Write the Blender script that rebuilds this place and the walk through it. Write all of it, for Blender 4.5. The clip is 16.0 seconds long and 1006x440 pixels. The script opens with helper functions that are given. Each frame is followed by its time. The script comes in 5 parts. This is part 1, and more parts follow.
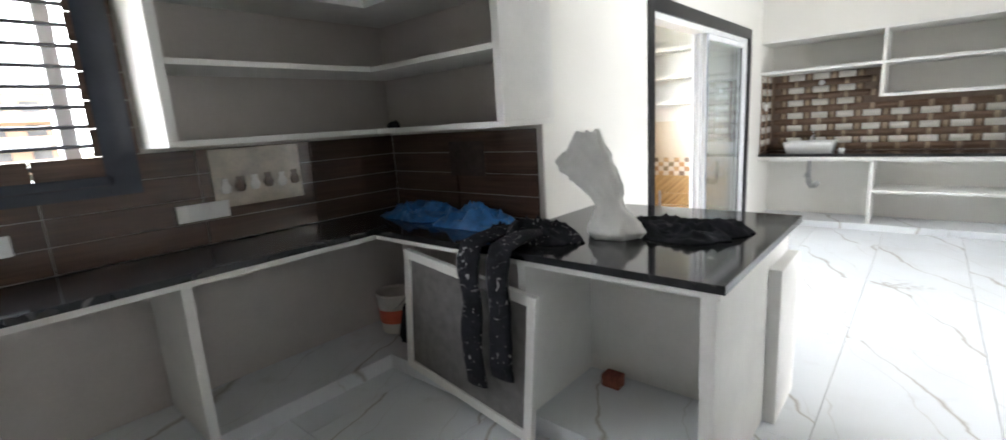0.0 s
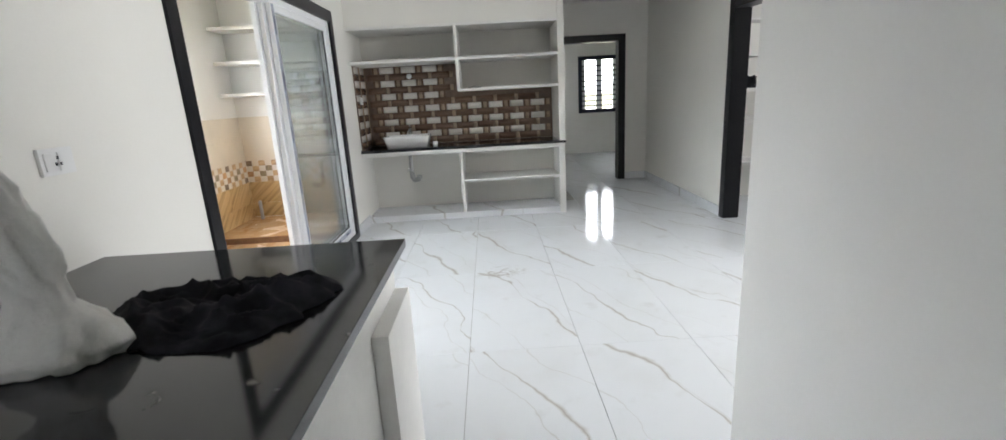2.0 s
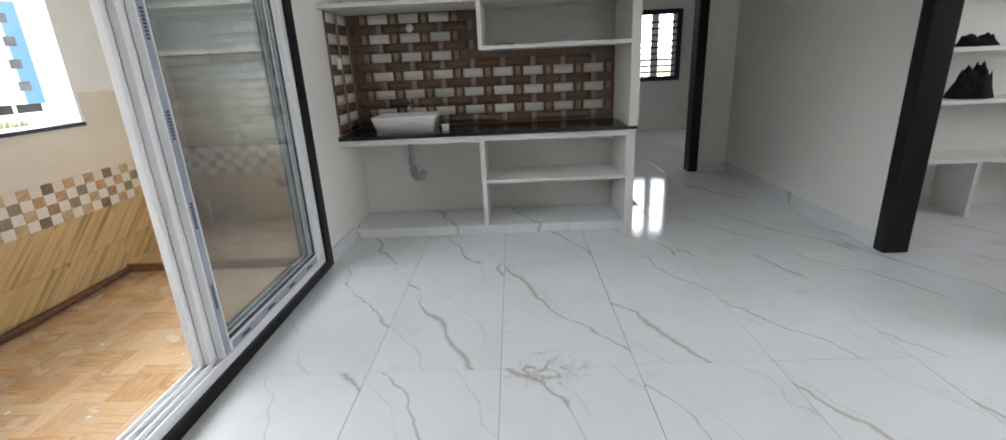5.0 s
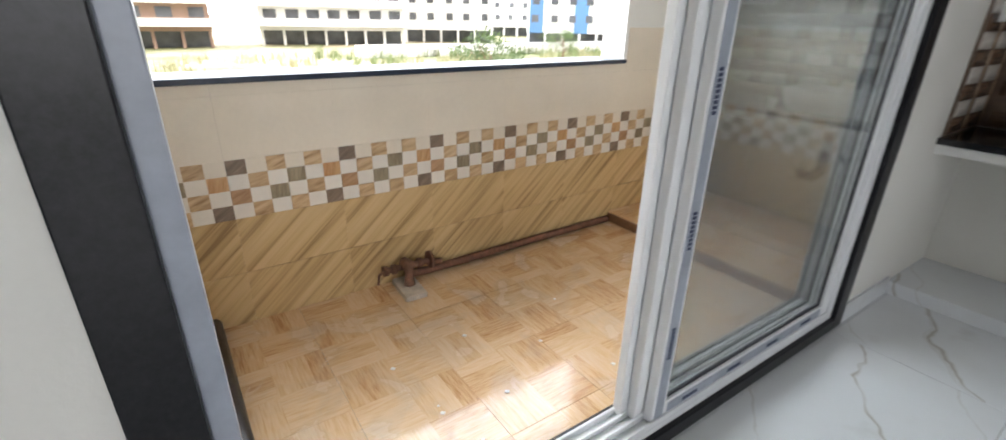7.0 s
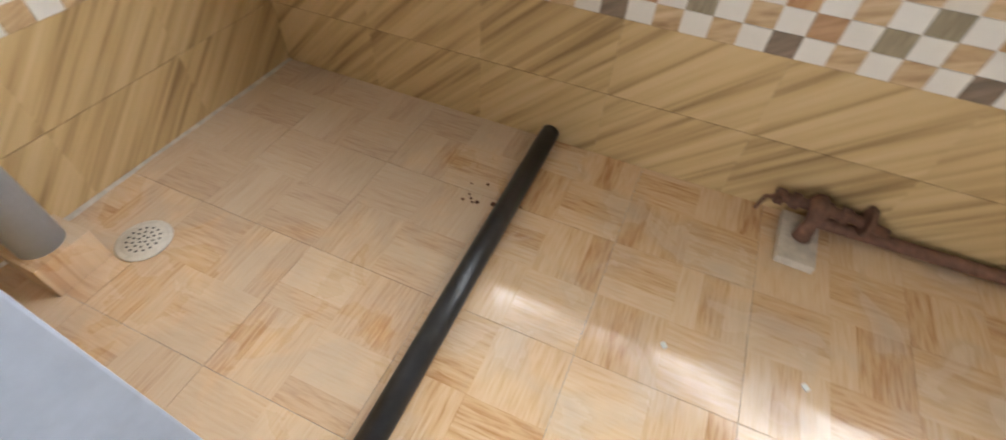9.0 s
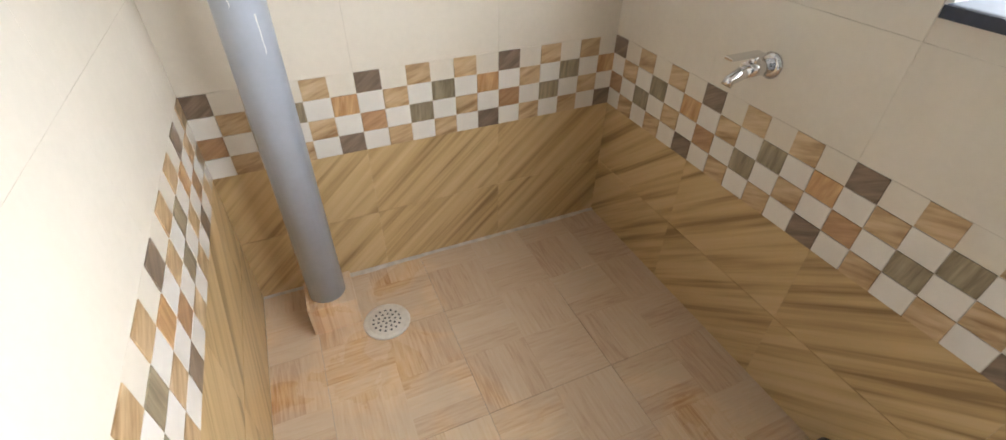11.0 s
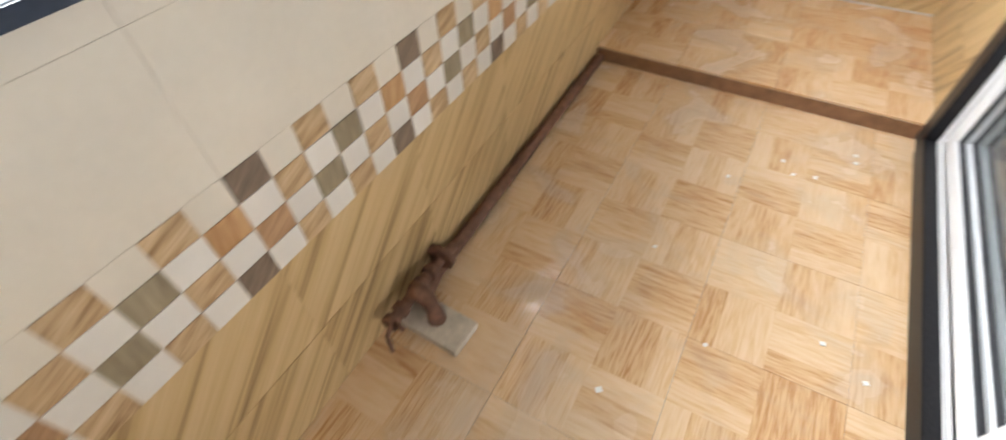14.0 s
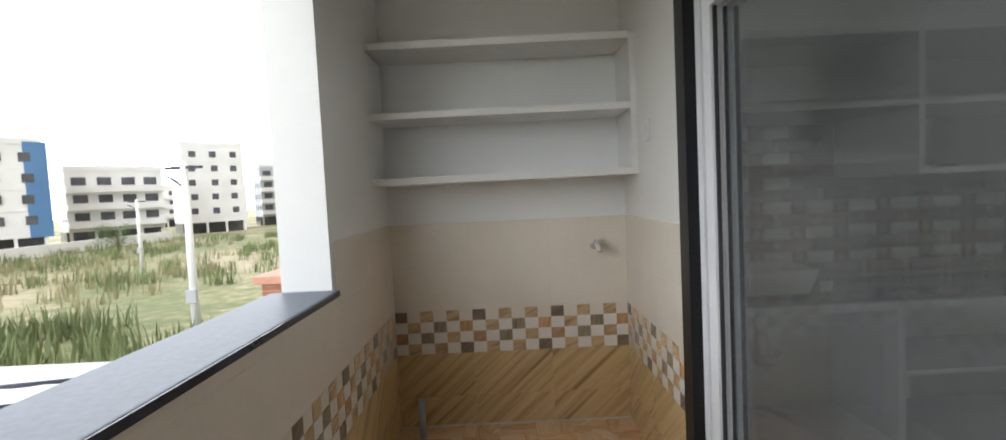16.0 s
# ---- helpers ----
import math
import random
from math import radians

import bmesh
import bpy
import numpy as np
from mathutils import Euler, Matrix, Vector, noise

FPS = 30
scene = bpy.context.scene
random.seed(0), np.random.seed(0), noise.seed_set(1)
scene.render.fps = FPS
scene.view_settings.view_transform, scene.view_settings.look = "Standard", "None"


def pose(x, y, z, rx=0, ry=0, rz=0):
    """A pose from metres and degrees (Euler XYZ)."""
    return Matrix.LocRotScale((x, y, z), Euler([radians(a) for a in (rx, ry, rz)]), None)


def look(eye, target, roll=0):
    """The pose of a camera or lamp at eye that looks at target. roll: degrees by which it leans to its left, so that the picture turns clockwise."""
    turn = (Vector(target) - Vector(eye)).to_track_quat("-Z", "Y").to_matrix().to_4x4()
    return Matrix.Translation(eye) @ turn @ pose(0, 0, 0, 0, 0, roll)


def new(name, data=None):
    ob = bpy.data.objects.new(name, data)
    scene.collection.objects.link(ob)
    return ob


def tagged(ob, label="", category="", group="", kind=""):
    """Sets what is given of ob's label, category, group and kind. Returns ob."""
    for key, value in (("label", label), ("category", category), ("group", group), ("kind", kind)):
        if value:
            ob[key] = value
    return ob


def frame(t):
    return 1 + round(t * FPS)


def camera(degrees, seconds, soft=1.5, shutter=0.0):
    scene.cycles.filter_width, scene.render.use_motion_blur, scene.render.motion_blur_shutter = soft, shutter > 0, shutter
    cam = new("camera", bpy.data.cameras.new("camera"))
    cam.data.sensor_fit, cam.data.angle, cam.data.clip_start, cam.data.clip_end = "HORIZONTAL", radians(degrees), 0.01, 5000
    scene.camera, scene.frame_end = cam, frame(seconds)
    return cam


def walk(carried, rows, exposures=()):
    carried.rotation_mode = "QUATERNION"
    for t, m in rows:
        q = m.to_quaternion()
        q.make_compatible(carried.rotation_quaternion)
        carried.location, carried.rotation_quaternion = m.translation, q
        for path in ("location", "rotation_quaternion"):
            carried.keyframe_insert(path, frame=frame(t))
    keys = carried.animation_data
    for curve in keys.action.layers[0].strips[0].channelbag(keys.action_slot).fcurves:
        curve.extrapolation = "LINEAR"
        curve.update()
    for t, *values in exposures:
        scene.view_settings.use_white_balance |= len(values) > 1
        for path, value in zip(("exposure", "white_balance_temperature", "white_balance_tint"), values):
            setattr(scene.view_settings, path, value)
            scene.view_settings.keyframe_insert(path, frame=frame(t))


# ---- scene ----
PATH = [
    (0, (0.271, -4.499, 1.366), (-1.023, -3.026, 0.973), -3.6),
    (0.5, (0.284, -4.343, 1.346), (-0.631, -2.620, 0.904), -4.4),
    (1, (0.354, -4.173, 1.365), (-0.191, -2.312, 0.875), -2.0),
    (1.5, (0.278, -3.888, 1.346), (0.093, -1.963, 0.836), -2.4),
    (2, (0.175, -3.559, 1.327), (0.210, -1.622, 0.829), -3.2),
    (2.5, (0.164, -3.302, 1.353), (0.147, -1.350, 0.915), -3.4),
    (3, (0.138, -3.000, 1.326), (0.131, -1.043, 0.913), -3.5),
    (5.5, (0.074, -1.639, 1.295), (-0.033, 0.250, 0.645), -2.0),
    (6, (-0.074, -1.442, 1.189), (-0.705, 0.344, 0.546), 1.2),
    (6.5, (-0.258, -1.257, 1.253), (-1.558, 0.081, 0.532), 4.2),
    (7, (-0.530, -1.078, 1.285), (-2.048, -0.030, 0.513), 1.1),
    (7.5, (-0.754, -0.878, 1.249), (-2.276, -0.397, 0.045), -1.0),
    (8, (-1.001, -0.743, 1.292), (-2.336, -0.636, -0.193), 0.5),
    (8.5, (-1.250, -0.701, 1.247), (-2.480, -0.663, -0.330), 3.1),
    (9, (-1.325, -0.738, 1.140), (-2.548, -1.208, -0.371), 3.6),
    (11.3, (-1.678, -0.882, 1.284), (-2.304, -2.364, 0.096), -0.1),
    (11.5, (-1.688, -0.878, 1.289), (-2.473, -2.359, 0.198), 0.4),
    (12, (-1.705, -0.871, 1.324), (-2.785, -2.342, 0.505), 0.5),
    (12.5, (-1.761, -0.851, 1.317), (-2.930, -2.122, 0.309), -4.5),
    (13, (-1.841, -0.822, 1.289), (-3.120, -1.551, -0.064), -7.0),
    (13.5, (-1.973, -0.852, 1.260), (-3.188, -0.533, -0.297), -3.5),
    (14, (-2.016, -0.742, 1.258), (-2.701, 0.377, -0.252), -3.0),
    (14.5, (-1.983, -0.640, 1.265), (-2.285, 1.038, 0.218), -3.8),
    (15, (-1.973, -0.536, 1.304), (-2.169, 1.341, 0.642), -1.9),
    (15.5, (-2.019, -0.517, 1.375), (-2.157, 1.441, 0.991), -1.4),
    (16, (-2.040, -0.527, 1.384), (-2.046, 1.470, 1.279), -2.8),
]
cam = camera(91.8, 16.0, shutter=0.22)
EXPOSURES = [(0, 1.45), (0.5, 1.35), (1.0, 1.1), (1.5, 0.95), (2.0, 0.75), (2.5, 0.65), (3.0, 0.48), (5.5, 0.25), (6.5, 0.18), (7.0, 0.1), (7.5, 0.12), (8.5, 0.33), (9.0, 0.28), (11.5, 0.1), (12.5, 0.0), (13.0, 0.1), (13.5, 0.5), (14.0, 0.38), (14.5, 0.12), (15.0, -0.32), (15.5, -0.75), (16.0, -1.25)]
walk(cam, [(t, look(eye, target, roll)) for t, eye, target, roll in PATH], EXPOSURES)

# ---- world, sun, daylight and store fill ----
world = bpy.data.worlds.new("sky")
scene.world = world
world.use_nodes = True
wn = world.node_tree
sky = wn.nodes.new("ShaderNodeTexSky")
sky.sky_type, sky.sun_disc = "NISHITA", False
sky.sun_elevation, sky.sun_rotation = radians(52), radians(95)
sky.air_density, sky.dust_density, sky.ozone_density = 1.0, 5.0, 1.0
wn.links.new(sky.outputs[0], wn.nodes["Background"].inputs[0])
wn.nodes["Background"].inputs[1].default_value = 0.15
sun = new("sun", bpy.data.lights.new("sun", "SUN"))
sun.data.energy, sun.data.angle, sun.data.color = 1.9, radians(1.5), (1, 0.95, 0.88)
sun.matrix_basis = look((20, -2, 26), (0, 0, 0))


def window_or_fill_light(name, eye, target, w, h, power, color=(0.93, 0.94, 1.0)):
    lamp = new(name, bpy.data.lights.new(name, "AREA"))
    lamp.data.shape, lamp.data.size, lamp.data.size_y = "RECTANGLE", w, h
    lamp.data.energy, lamp.data.color = power, color
    lamp.matrix_basis = look(eye, target)
    return lamp


window_or_fill_light("daylight_living", (5.85, -2.0, 1.6), (3.0, -2.0, 1.2), 2.4, 1.7, 106, (0.915, 0.935, 1.0))
window_or_fill_light("daylight_kitchen", (-2.75, -4.65, 1.68), (0.0, -4.6, 1.2), 1.2, 0.8, 2.0, (0.92, 0.93, 1.0))
window_or_fill_light("daylight_bedroom", (2.55, 7.15, 1.5), (2.55, 4.0, 1.0), 0.9, 1.2, 3)
# Added fill lamp inside the store room, which has no window.
window_or_fill_light("store_fill", (4.6, 0.6, 1.6), (3.0, 1.0, 1.2), 0.9, 1.0, 12)

# ---- materials ----


def mat(name, color, rough=0.6, vary=0.12, scale=6.0, bump=0.0, bscale=60.0, metal=0.0, spec=0.5):
    """Plain surface with blotches at a large scale and grain at a fine one."""
    m = bpy.data.materials.new(name)
    m.use_nodes = True
    nt = m.node_tree
    b = nt.nodes["Principled BSDF"]
    tc = nt.nodes.new("ShaderNodeNewGeometry")
    n1, n2 = nt.nodes.new("ShaderNodeTexNoise"), nt.nodes.new("ShaderNodeTexNoise")
    n1.inputs["Scale"].default_value, n2.inputs["Scale"].default_value = scale, bscale
    n1.inputs["Detail"].default_value, n2.inputs["Detail"].default_value = 5, 4
    for n in (n1, n2):
        nt.links.new(tc.outputs["Position"], n.inputs["Vector"])
    mixf = nt.nodes.new("ShaderNodeMath")
    mixf.operation = "MULTIPLY_ADD"
    mixf.inputs[1].default_value = 0.35
    nt.links.new(n2.outputs[0], mixf.inputs[0])
    nt.links.new(n1.outputs[0], mixf.inputs[2])
    ramp = nt.nodes.new("ShaderNodeValToRGB")
    ramp.color_ramp.elements[0].position, ramp.color_ramp.elements[1].position = 0.4, 0.95
    ramp.color_ramp.elements[0].color = (*[c * (1 - vary) for c in color], 1)
    ramp.color_ramp.elements[1].color = (*[min(1, c * (1 + vary)) for c in color], 1)
    nt.links.new(mixf.outputs[0], ramp.inputs[0])
    nt.links.new(ramp.outputs[0], b.inputs["Base Color"])
    b.inputs["Roughness"].default_value, b.inputs["Metallic"].default_value = rough, metal
    b.inputs["Specular IOR Level"].default_value = spec
    if bump:
        bp = nt.nodes.new("ShaderNodeBump")
        bp.inputs["Strength"].default_value, bp.inputs["Distance"].default_value = bump, 0.004
        nt.links.new(n2.outputs[0], bp.inputs["Height"])
        nt.links.new(bp.outputs[0], b.inputs["Normal"])
    return m


def node(nt, kind, **inputs):
    n = nt.nodes.new(kind)
    for k, v in inputs.items():
        n.inputs[k.replace("_", " ")].default_value = v
    return n


def math_node(nt, op, a, b=None):
    n = nt.nodes.new("ShaderNodeMath")
    n.operation = op
    for i, v in enumerate((a, b)):
        if v is None:
            continue
        if isinstance(v, (int, float)):
            n.inputs[i].default_value = v
        else:
            nt.links.new(v, n.inputs[i])
    return n.outputs[0]


def ramp_node(nt, fac, stops):
    r = nt.nodes.new("ShaderNodeValToRGB")
    e = r.color_ramp.elements
    while len(e) < len(stops):
        e.new(0.5)
    for el, (p, c) in zip(e, stops):
        el.position, el.color = p, (*c, 1)
    nt.links.new(fac, r.inputs[0])
    return r.outputs[0]


def marble(name):
    """White glazed tile with long grey-brown veins that run aslant."""
    m = bpy.data.materials.new(name)
    m.use_nodes = True
    nt = m.node_tree
    b = nt.nodes["Principled BSDF"]
    geo, info = nt.nodes.new("ShaderNodeNewGeometry"), nt.nodes.new("ShaderNodeObjectInfo")
    off = math_node(nt, "MULTIPLY", info.outputs["Random"], 37.0)
    cmb = nt.nodes.new("ShaderNodeCombineXYZ")
    nt.links.new(off, cmb.inputs[0])
    nt.links.new(off, cmb.inputs[2])
    add = nt.nodes.new("ShaderNodeVectorMath")
    nt.links.new(geo.outputs["Position"], add.inputs[0])
    nt.links.new(cmb.outputs[0], add.inputs[1])
    warp = node(nt, "ShaderNodeTexNoise", Scale=1.7, Detail=4.0)
    nt.links.new(add.outputs[0], warp.inputs["Vector"])
    sep = nt.nodes.new("ShaderNodeSeparateXYZ")
    nt.links.new(geo.outputs["Position"], sep.inputs[0])
    aslant = math_node(nt, "ADD", math_node(nt, "MULTIPLY", sep.outputs[0], 0.88), math_node(nt, "MULTIPLY", sep.outputs[1], 0.47))
    aslant = math_node(nt, "ADD", aslant, math_node(nt, "MULTIPLY", warp.outputs[0], 0.42))
    aslant = math_node(nt, "ADD", aslant, off)
    veins = None
    for freq, width in ((1.55, 0.0105), (2.9, 0.006)):
        f = math_node(nt, "FRACT", math_node(nt, "MULTIPLY", aslant, freq))
        d = math_node(nt, "ABSOLUTE", math_node(nt, "SUBTRACT", f, 0.5))
        gate = node(nt, "ShaderNodeTexNoise", Scale=1.3 * freq, Detail=2.0)
        nt.links.new(add.outputs[0], gate.inputs["Vector"])
        wide = math_node(nt, "MULTIPLY", math_node(nt, "SUBTRACT", gate.outputs[0], 0.27), width * 10)
        v = math_node(nt, "SUBTRACT", 1.0, math_node(nt, "DIVIDE", d, math_node(nt, "MAXIMUM", wide, 0.001)))
        v = math_node(nt, "POWER", math_node(nt, "MAXIMUM", v, 0.0), 1.6)
        veins = v if veins is None else math_node(nt, "MAXIMUM", veins, math_node(nt, "MULTIPLY", v, 0.45))
    cloud = node(nt, "ShaderNodeTexNoise", Scale=2.5, Detail=6.0)
    nt.links.new(add.outputs[0], cloud.inputs["Vector"])
    fac = math_node(nt, "ADD", math_node(nt, "MULTIPLY", veins, 0.85), math_node(nt, "MULTIPLY", math_node(nt, "MAXIMUM", math_node(nt, "SUBTRACT", cloud.outputs[0], 0.5), 0.0), 0.5))
    col = ramp_node(nt, fac, [(0.0, (0.76, 0.78, 0.80)), (0.35, (0.64, 0.64, 0.63)), (1.0, (0.40, 0.37, 0.33))])
    dx = math_node(nt, "DIVIDE", math_node(nt, "SUBTRACT", sep.outputs[0], 0.20), 0.22)
    dy = math_node(nt, "DIVIDE", math_node(nt, "SUBTRACT", sep.outputs[1], 0.0), 0.17)
    spot = math_node(nt, "SUBTRACT", 1.0, math_node(nt, "ADD", math_node(nt, "MULTIPLY", dx, dx), math_node(nt, "MULTIPLY", dy, dy)))
    smear = node(nt, "ShaderNodeTexNoise", Scale=14.0, Detail=7.0, Distortion=1.5)
    nt.links.new(geo.outputs["Position"], smear.inputs["Vector"])
    scuff = math_node(nt, "MULTIPLY", math_node(nt, "MAXIMUM", spot, 0.0), math_node(nt, "MAXIMUM", math_node(nt, "MULTIPLY", math_node(nt, "SUBTRACT", smear.outputs[0], 0.5), 5.0), 0.0))
    grime = node(nt, "ShaderNodeTexNoise", Scale=5.0, Detail=8.0)
    nt.links.new(geo.outputs["Position"], grime.inputs["Vector"])
    dirt = math_node(nt, "MULTIPLY", math_node(nt, "MAXIMUM", math_node(nt, "SUBTRACT", grime.outputs[0], 0.62), 0.0), 1.5)
    mud = nt.nodes.new("ShaderNodeMix")
    mud.data_type = "RGBA"
    nt.links.new(math_node(nt, "MINIMUM", math_node(nt, "ADD", scuff, dirt), 0.6), mud.inputs[0])
    nt.links.new(col, mud.inputs[6])
    mud.inputs[7].default_value = (0.34, 0.30, 0.25, 1)
    nt.links.new(mud.outputs[2], b.inputs["Base Color"])
    dust = node(nt, "ShaderNodeTexNoise", Scale=9.0, Detail=6.0)
    nt.links.new(geo.outputs["Position"], dust.inputs["Vector"])
    nt.links.new(math_node(nt, "ADD", 0.02, math_node(nt, "MULTIPLY", dust.outputs[0], 0.14)), b.inputs["Roughness"])
    return m


def wood_tile(name, angle, stops, stretch=14.0, scale=3.0, rough=0.32):
    """Printed wood grain in the piece's own flat coordinates (x along, z up), turned by angle degrees."""
    m = bpy.data.materials.new(name)
    m.use_nodes = True
    nt = m.node_tree
    b = nt.nodes["Principled BSDF"]
    tc, info = nt.nodes.new("ShaderNodeTexCoord"), nt.nodes.new("ShaderNodeObjectInfo")
    rot = nt.nodes.new("ShaderNodeVectorRotate")
    rot.rotation_type = "Y_AXIS"
    rot.inputs["Angle"].default_value = radians(angle)
    nt.links.new(tc.outputs["Object"], rot.inputs["Vector"])
    mp = nt.nodes.new("ShaderNodeMapping")
    mp.inputs["Scale"].default_value = (1.0, 1.0, stretch)
    nt.links.new(rot.outputs[0], mp.inputs[0])
    off = nt.nodes.new("ShaderNodeCombineXYZ")
    r = math_node(nt, "MULTIPLY", info.outputs["Random"], 50.0)
    nt.links.new(r, off.inputs[0])
    nt.links.new(r, off.inputs[1])
    nt.links.new(off.outputs[0], mp.inputs["Location"])
    n = node(nt, "ShaderNodeTexNoise", Scale=scale, Detail=5.0, Distortion=0.3)
    fine = node(nt, "ShaderNodeTexNoise", Scale=scale * 4, Detail=4.0)
    nt.links.new(mp.outputs[0], n.inputs["Vector"])
    nt.links.new(mp.outputs[0], fine.inputs["Vector"])
    fac = math_node(nt, "ADD", math_node(nt, "MULTIPLY", n.outputs[0], 0.8), math_node(nt, "MULTIPLY", fine.outputs[0], 0.2))
    nt.links.new(ramp_node(nt, fac, stops), b.inputs["Base Color"])
    b.inputs["Roughness"].default_value = rough
    return m


def parquet(name):
    """Floor tile printed as a basket weave of short wooden strips, dusty in patches."""
    m = bpy.data.materials.new(name)
    m.use_nodes = True
    nt = m.node_tree
    b = nt.nodes["Principled BSDF"]
    geo = nt.nodes.new("ShaderNodeNewGeometry")
    sep = nt.nodes.new("ShaderNodeSeparateXYZ")
    nt.links.new(geo.outputs["Position"], sep.inputs[0])
    S = 0.2025
    cx = math_node(nt, "DIVIDE", math_node(nt, "ADD", sep.outputs[0], 20 * S + 1.919), S)
    cy = math_node(nt, "DIVIDE", math_node(nt, "ADD", sep.outputs[1], 31 * S + 0.7515), S)
    fx, fy = math_node(nt, "FLOOR", cx), math_node(nt, "FLOOR", cy)
    par = math_node(nt, "MODULO", math_node(nt, "ADD", fx, fy), 2.0)

    def pick(a, c):
        n = nt.nodes.new("ShaderNodeMix")
        nt.links.new(par, n.inputs[0])
        nt.links.new(a, n.inputs[2])
        nt.links.new(c, n.inputs[3])
        return n.outputs[0]
    ux, uy = math_node(nt, "FRACT", cx), math_node(nt, "FRACT", cy)
    along, across = pick(ux, uy), pick(uy, ux)
    strip = math_node(nt, "FLOOR", math_node(nt, "MULTIPLY", across, 3.0))
    key = nt.nodes.new("ShaderNodeCombineXYZ")
    nt.links.new(fx, key.inputs[0])
    nt.links.new(fy, key.inputs[1])
    nt.links.new(strip, key.inputs[2])
    wn_ = nt.nodes.new("ShaderNodeTexWhiteNoise")
    nt.links.new(key.outputs[0], wn_.inputs["Vector"])
    gv = nt.nodes.new("ShaderNodeCombineXYZ")
    nt.links.new(math_node(nt, "MULTIPLY", along, 1.1), gv.inputs[0])
    nt.links.new(math_node(nt, "MULTIPLY", across, 11.0), gv.inputs[1])
    nt.links.new(math_node(nt, "MULTIPLY", wn_.outputs[0], 60.0), gv.inputs[2])
    grain = node(nt, "ShaderNodeTexNoise", Scale=2.2, Detail=5.0, Distortion=0.4)
    nt.links.new(gv.outputs[0], grain.inputs["Vector"])
    edge = math_node(nt, "ABSOLUTE", math_node(nt, "SUBTRACT", math_node(nt, "FRACT", math_node(nt, "MULTIPLY", across, 3.0)), 0.5))
    seam = math_node(nt, "MULTIPLY", math_node(nt, "GREATER_THAN", edge, 0.485), 0.07)
    fac = math_node(nt, "SUBTRACT", math_node(nt, "ADD", math_node(nt, "MULTIPLY", grain.outputs[0], 0.66), math_node(nt, "MULTIPLY", wn_.outputs[0], 0.26)), seam)
    col = ramp_node(nt, fac, [(0.24, (0.50, 0.26, 0.11)), (0.38, (0.66, 0.42, 0.225)), (0.54, (0.73, 0.51, 0.31)), (0.80, (0.78, 0.59, 0.40))])
    dust = node(nt, "ShaderNodeTexNoise", Scale=4.0, Detail=8.0, Distortion=0.6)
    nt.links.new(geo.outputs["Position"], dust.inputs["Vector"])
    south = math_node(nt, "MULTIPLY", math_node(nt, "LESS_THAN", sep.outputs[1], -1.1), 0.17)
    ddx = math_node(nt, "MULTIPLY", math_node(nt, "ADD", sep.outputs[0], 2.45), 1.6)
    ddy = math_node(nt, "MULTIPLY", math_node(nt, "ADD", sep.outputs[1], 2.0), 1.6)
    heap = math_node(nt, "SUBTRACT", 1.0, math_node(nt, "ADD", math_node(nt, "MULTIPLY", ddx, ddx), math_node(nt, "MULTIPLY", ddy, ddy)))
    south = math_node(nt, "ADD", south, math_node(nt, "MULTIPLY", math_node(nt, "MAXIMUM", heap, 0.0), 0.42))
    df = math_node(nt, "MAXIMUM", math_node(nt, "MULTIPLY", math_node(nt, "SUBTRACT", math_node(nt, "ADD", dust.outputs[0], south), 0.50), 2.2), 0.0)
    df = math_node(nt, "MINIMUM", df, 0.52)
    mx = nt.nodes.new("ShaderNodeMix")
    mx.data_type = "RGBA"
    nt.links.new(df, mx.inputs[0])
    nt.links.new(col, mx.inputs[6])
    mx.inputs[7].default_value = (0.45, 0.38, 0.31, 1)
    nt.links.new(mx.outputs[2], b.inputs["Base Color"])
    nt.links.new(math_node(nt, "ADD", 0.09, math_node(nt, "MULTIPLY", df, 0.75)), b.inputs["Roughness"])
    return m


def glass(name, tint=(0.9, 0.95, 0.95), film=0.25):
    """Thin pane: clear with a mirror gloss and a film of dust."""
    m = bpy.data.materials.new(name)
    m.use_nodes = True
    nt = m.node_tree
    out = nt.nodes["Material Output"]
    nt.nodes.remove(nt.nodes["Principled BSDF"])
    tr, gl, df = nt.nodes.new("ShaderNodeBsdfTransparent"), nt.nodes.new("ShaderNodeBsdfGlossy"), nt.nodes.new("ShaderNodeBsdfDiffuse")
    tr.inputs[0].default_value = (*tint, 1)
    gl.inputs["Roughness"].default_value = 0.02
    df.inputs[0].default_value = (0.72, 0.74, 0.74, 1)
    geo = nt.nodes.new("ShaderNodeNewGeometry")
    n = node(nt, "ShaderNodeTexNoise", Scale=2.5, Detail=5.0)
    nt.links.new(geo.outputs["Position"], n.inputs["Vector"])
    m1, m2 = nt.nodes.new("ShaderNodeMixShader"), nt.nodes.new("ShaderNodeMixShader")
    nt.links.new(math_node(nt, "MULTIPLY", n.outputs[0], film * 2), m1.inputs[0])
    nt.links.new(tr.outputs[0], m1.inputs[1])
    nt.links.new(df.outputs[0], m1.inputs[2])
    fr = nt.nodes.new("ShaderNodeLayerWeight")
    gloss = math_node(nt, "ADD", 0.05, math_node(nt, "MULTIPLY", math_node(nt, "POWER", fr.outputs["Facing"], 4.0), 0.6))
    nt.links.new(gloss, m2.inputs[0])
    nt.links.new(m1.outputs[0], m2.inputs[1])
    nt.links.new(gl.outputs[0], m2.inputs[2])
    nt.links.new(m2.outputs[0], out.inputs[0])
    return m


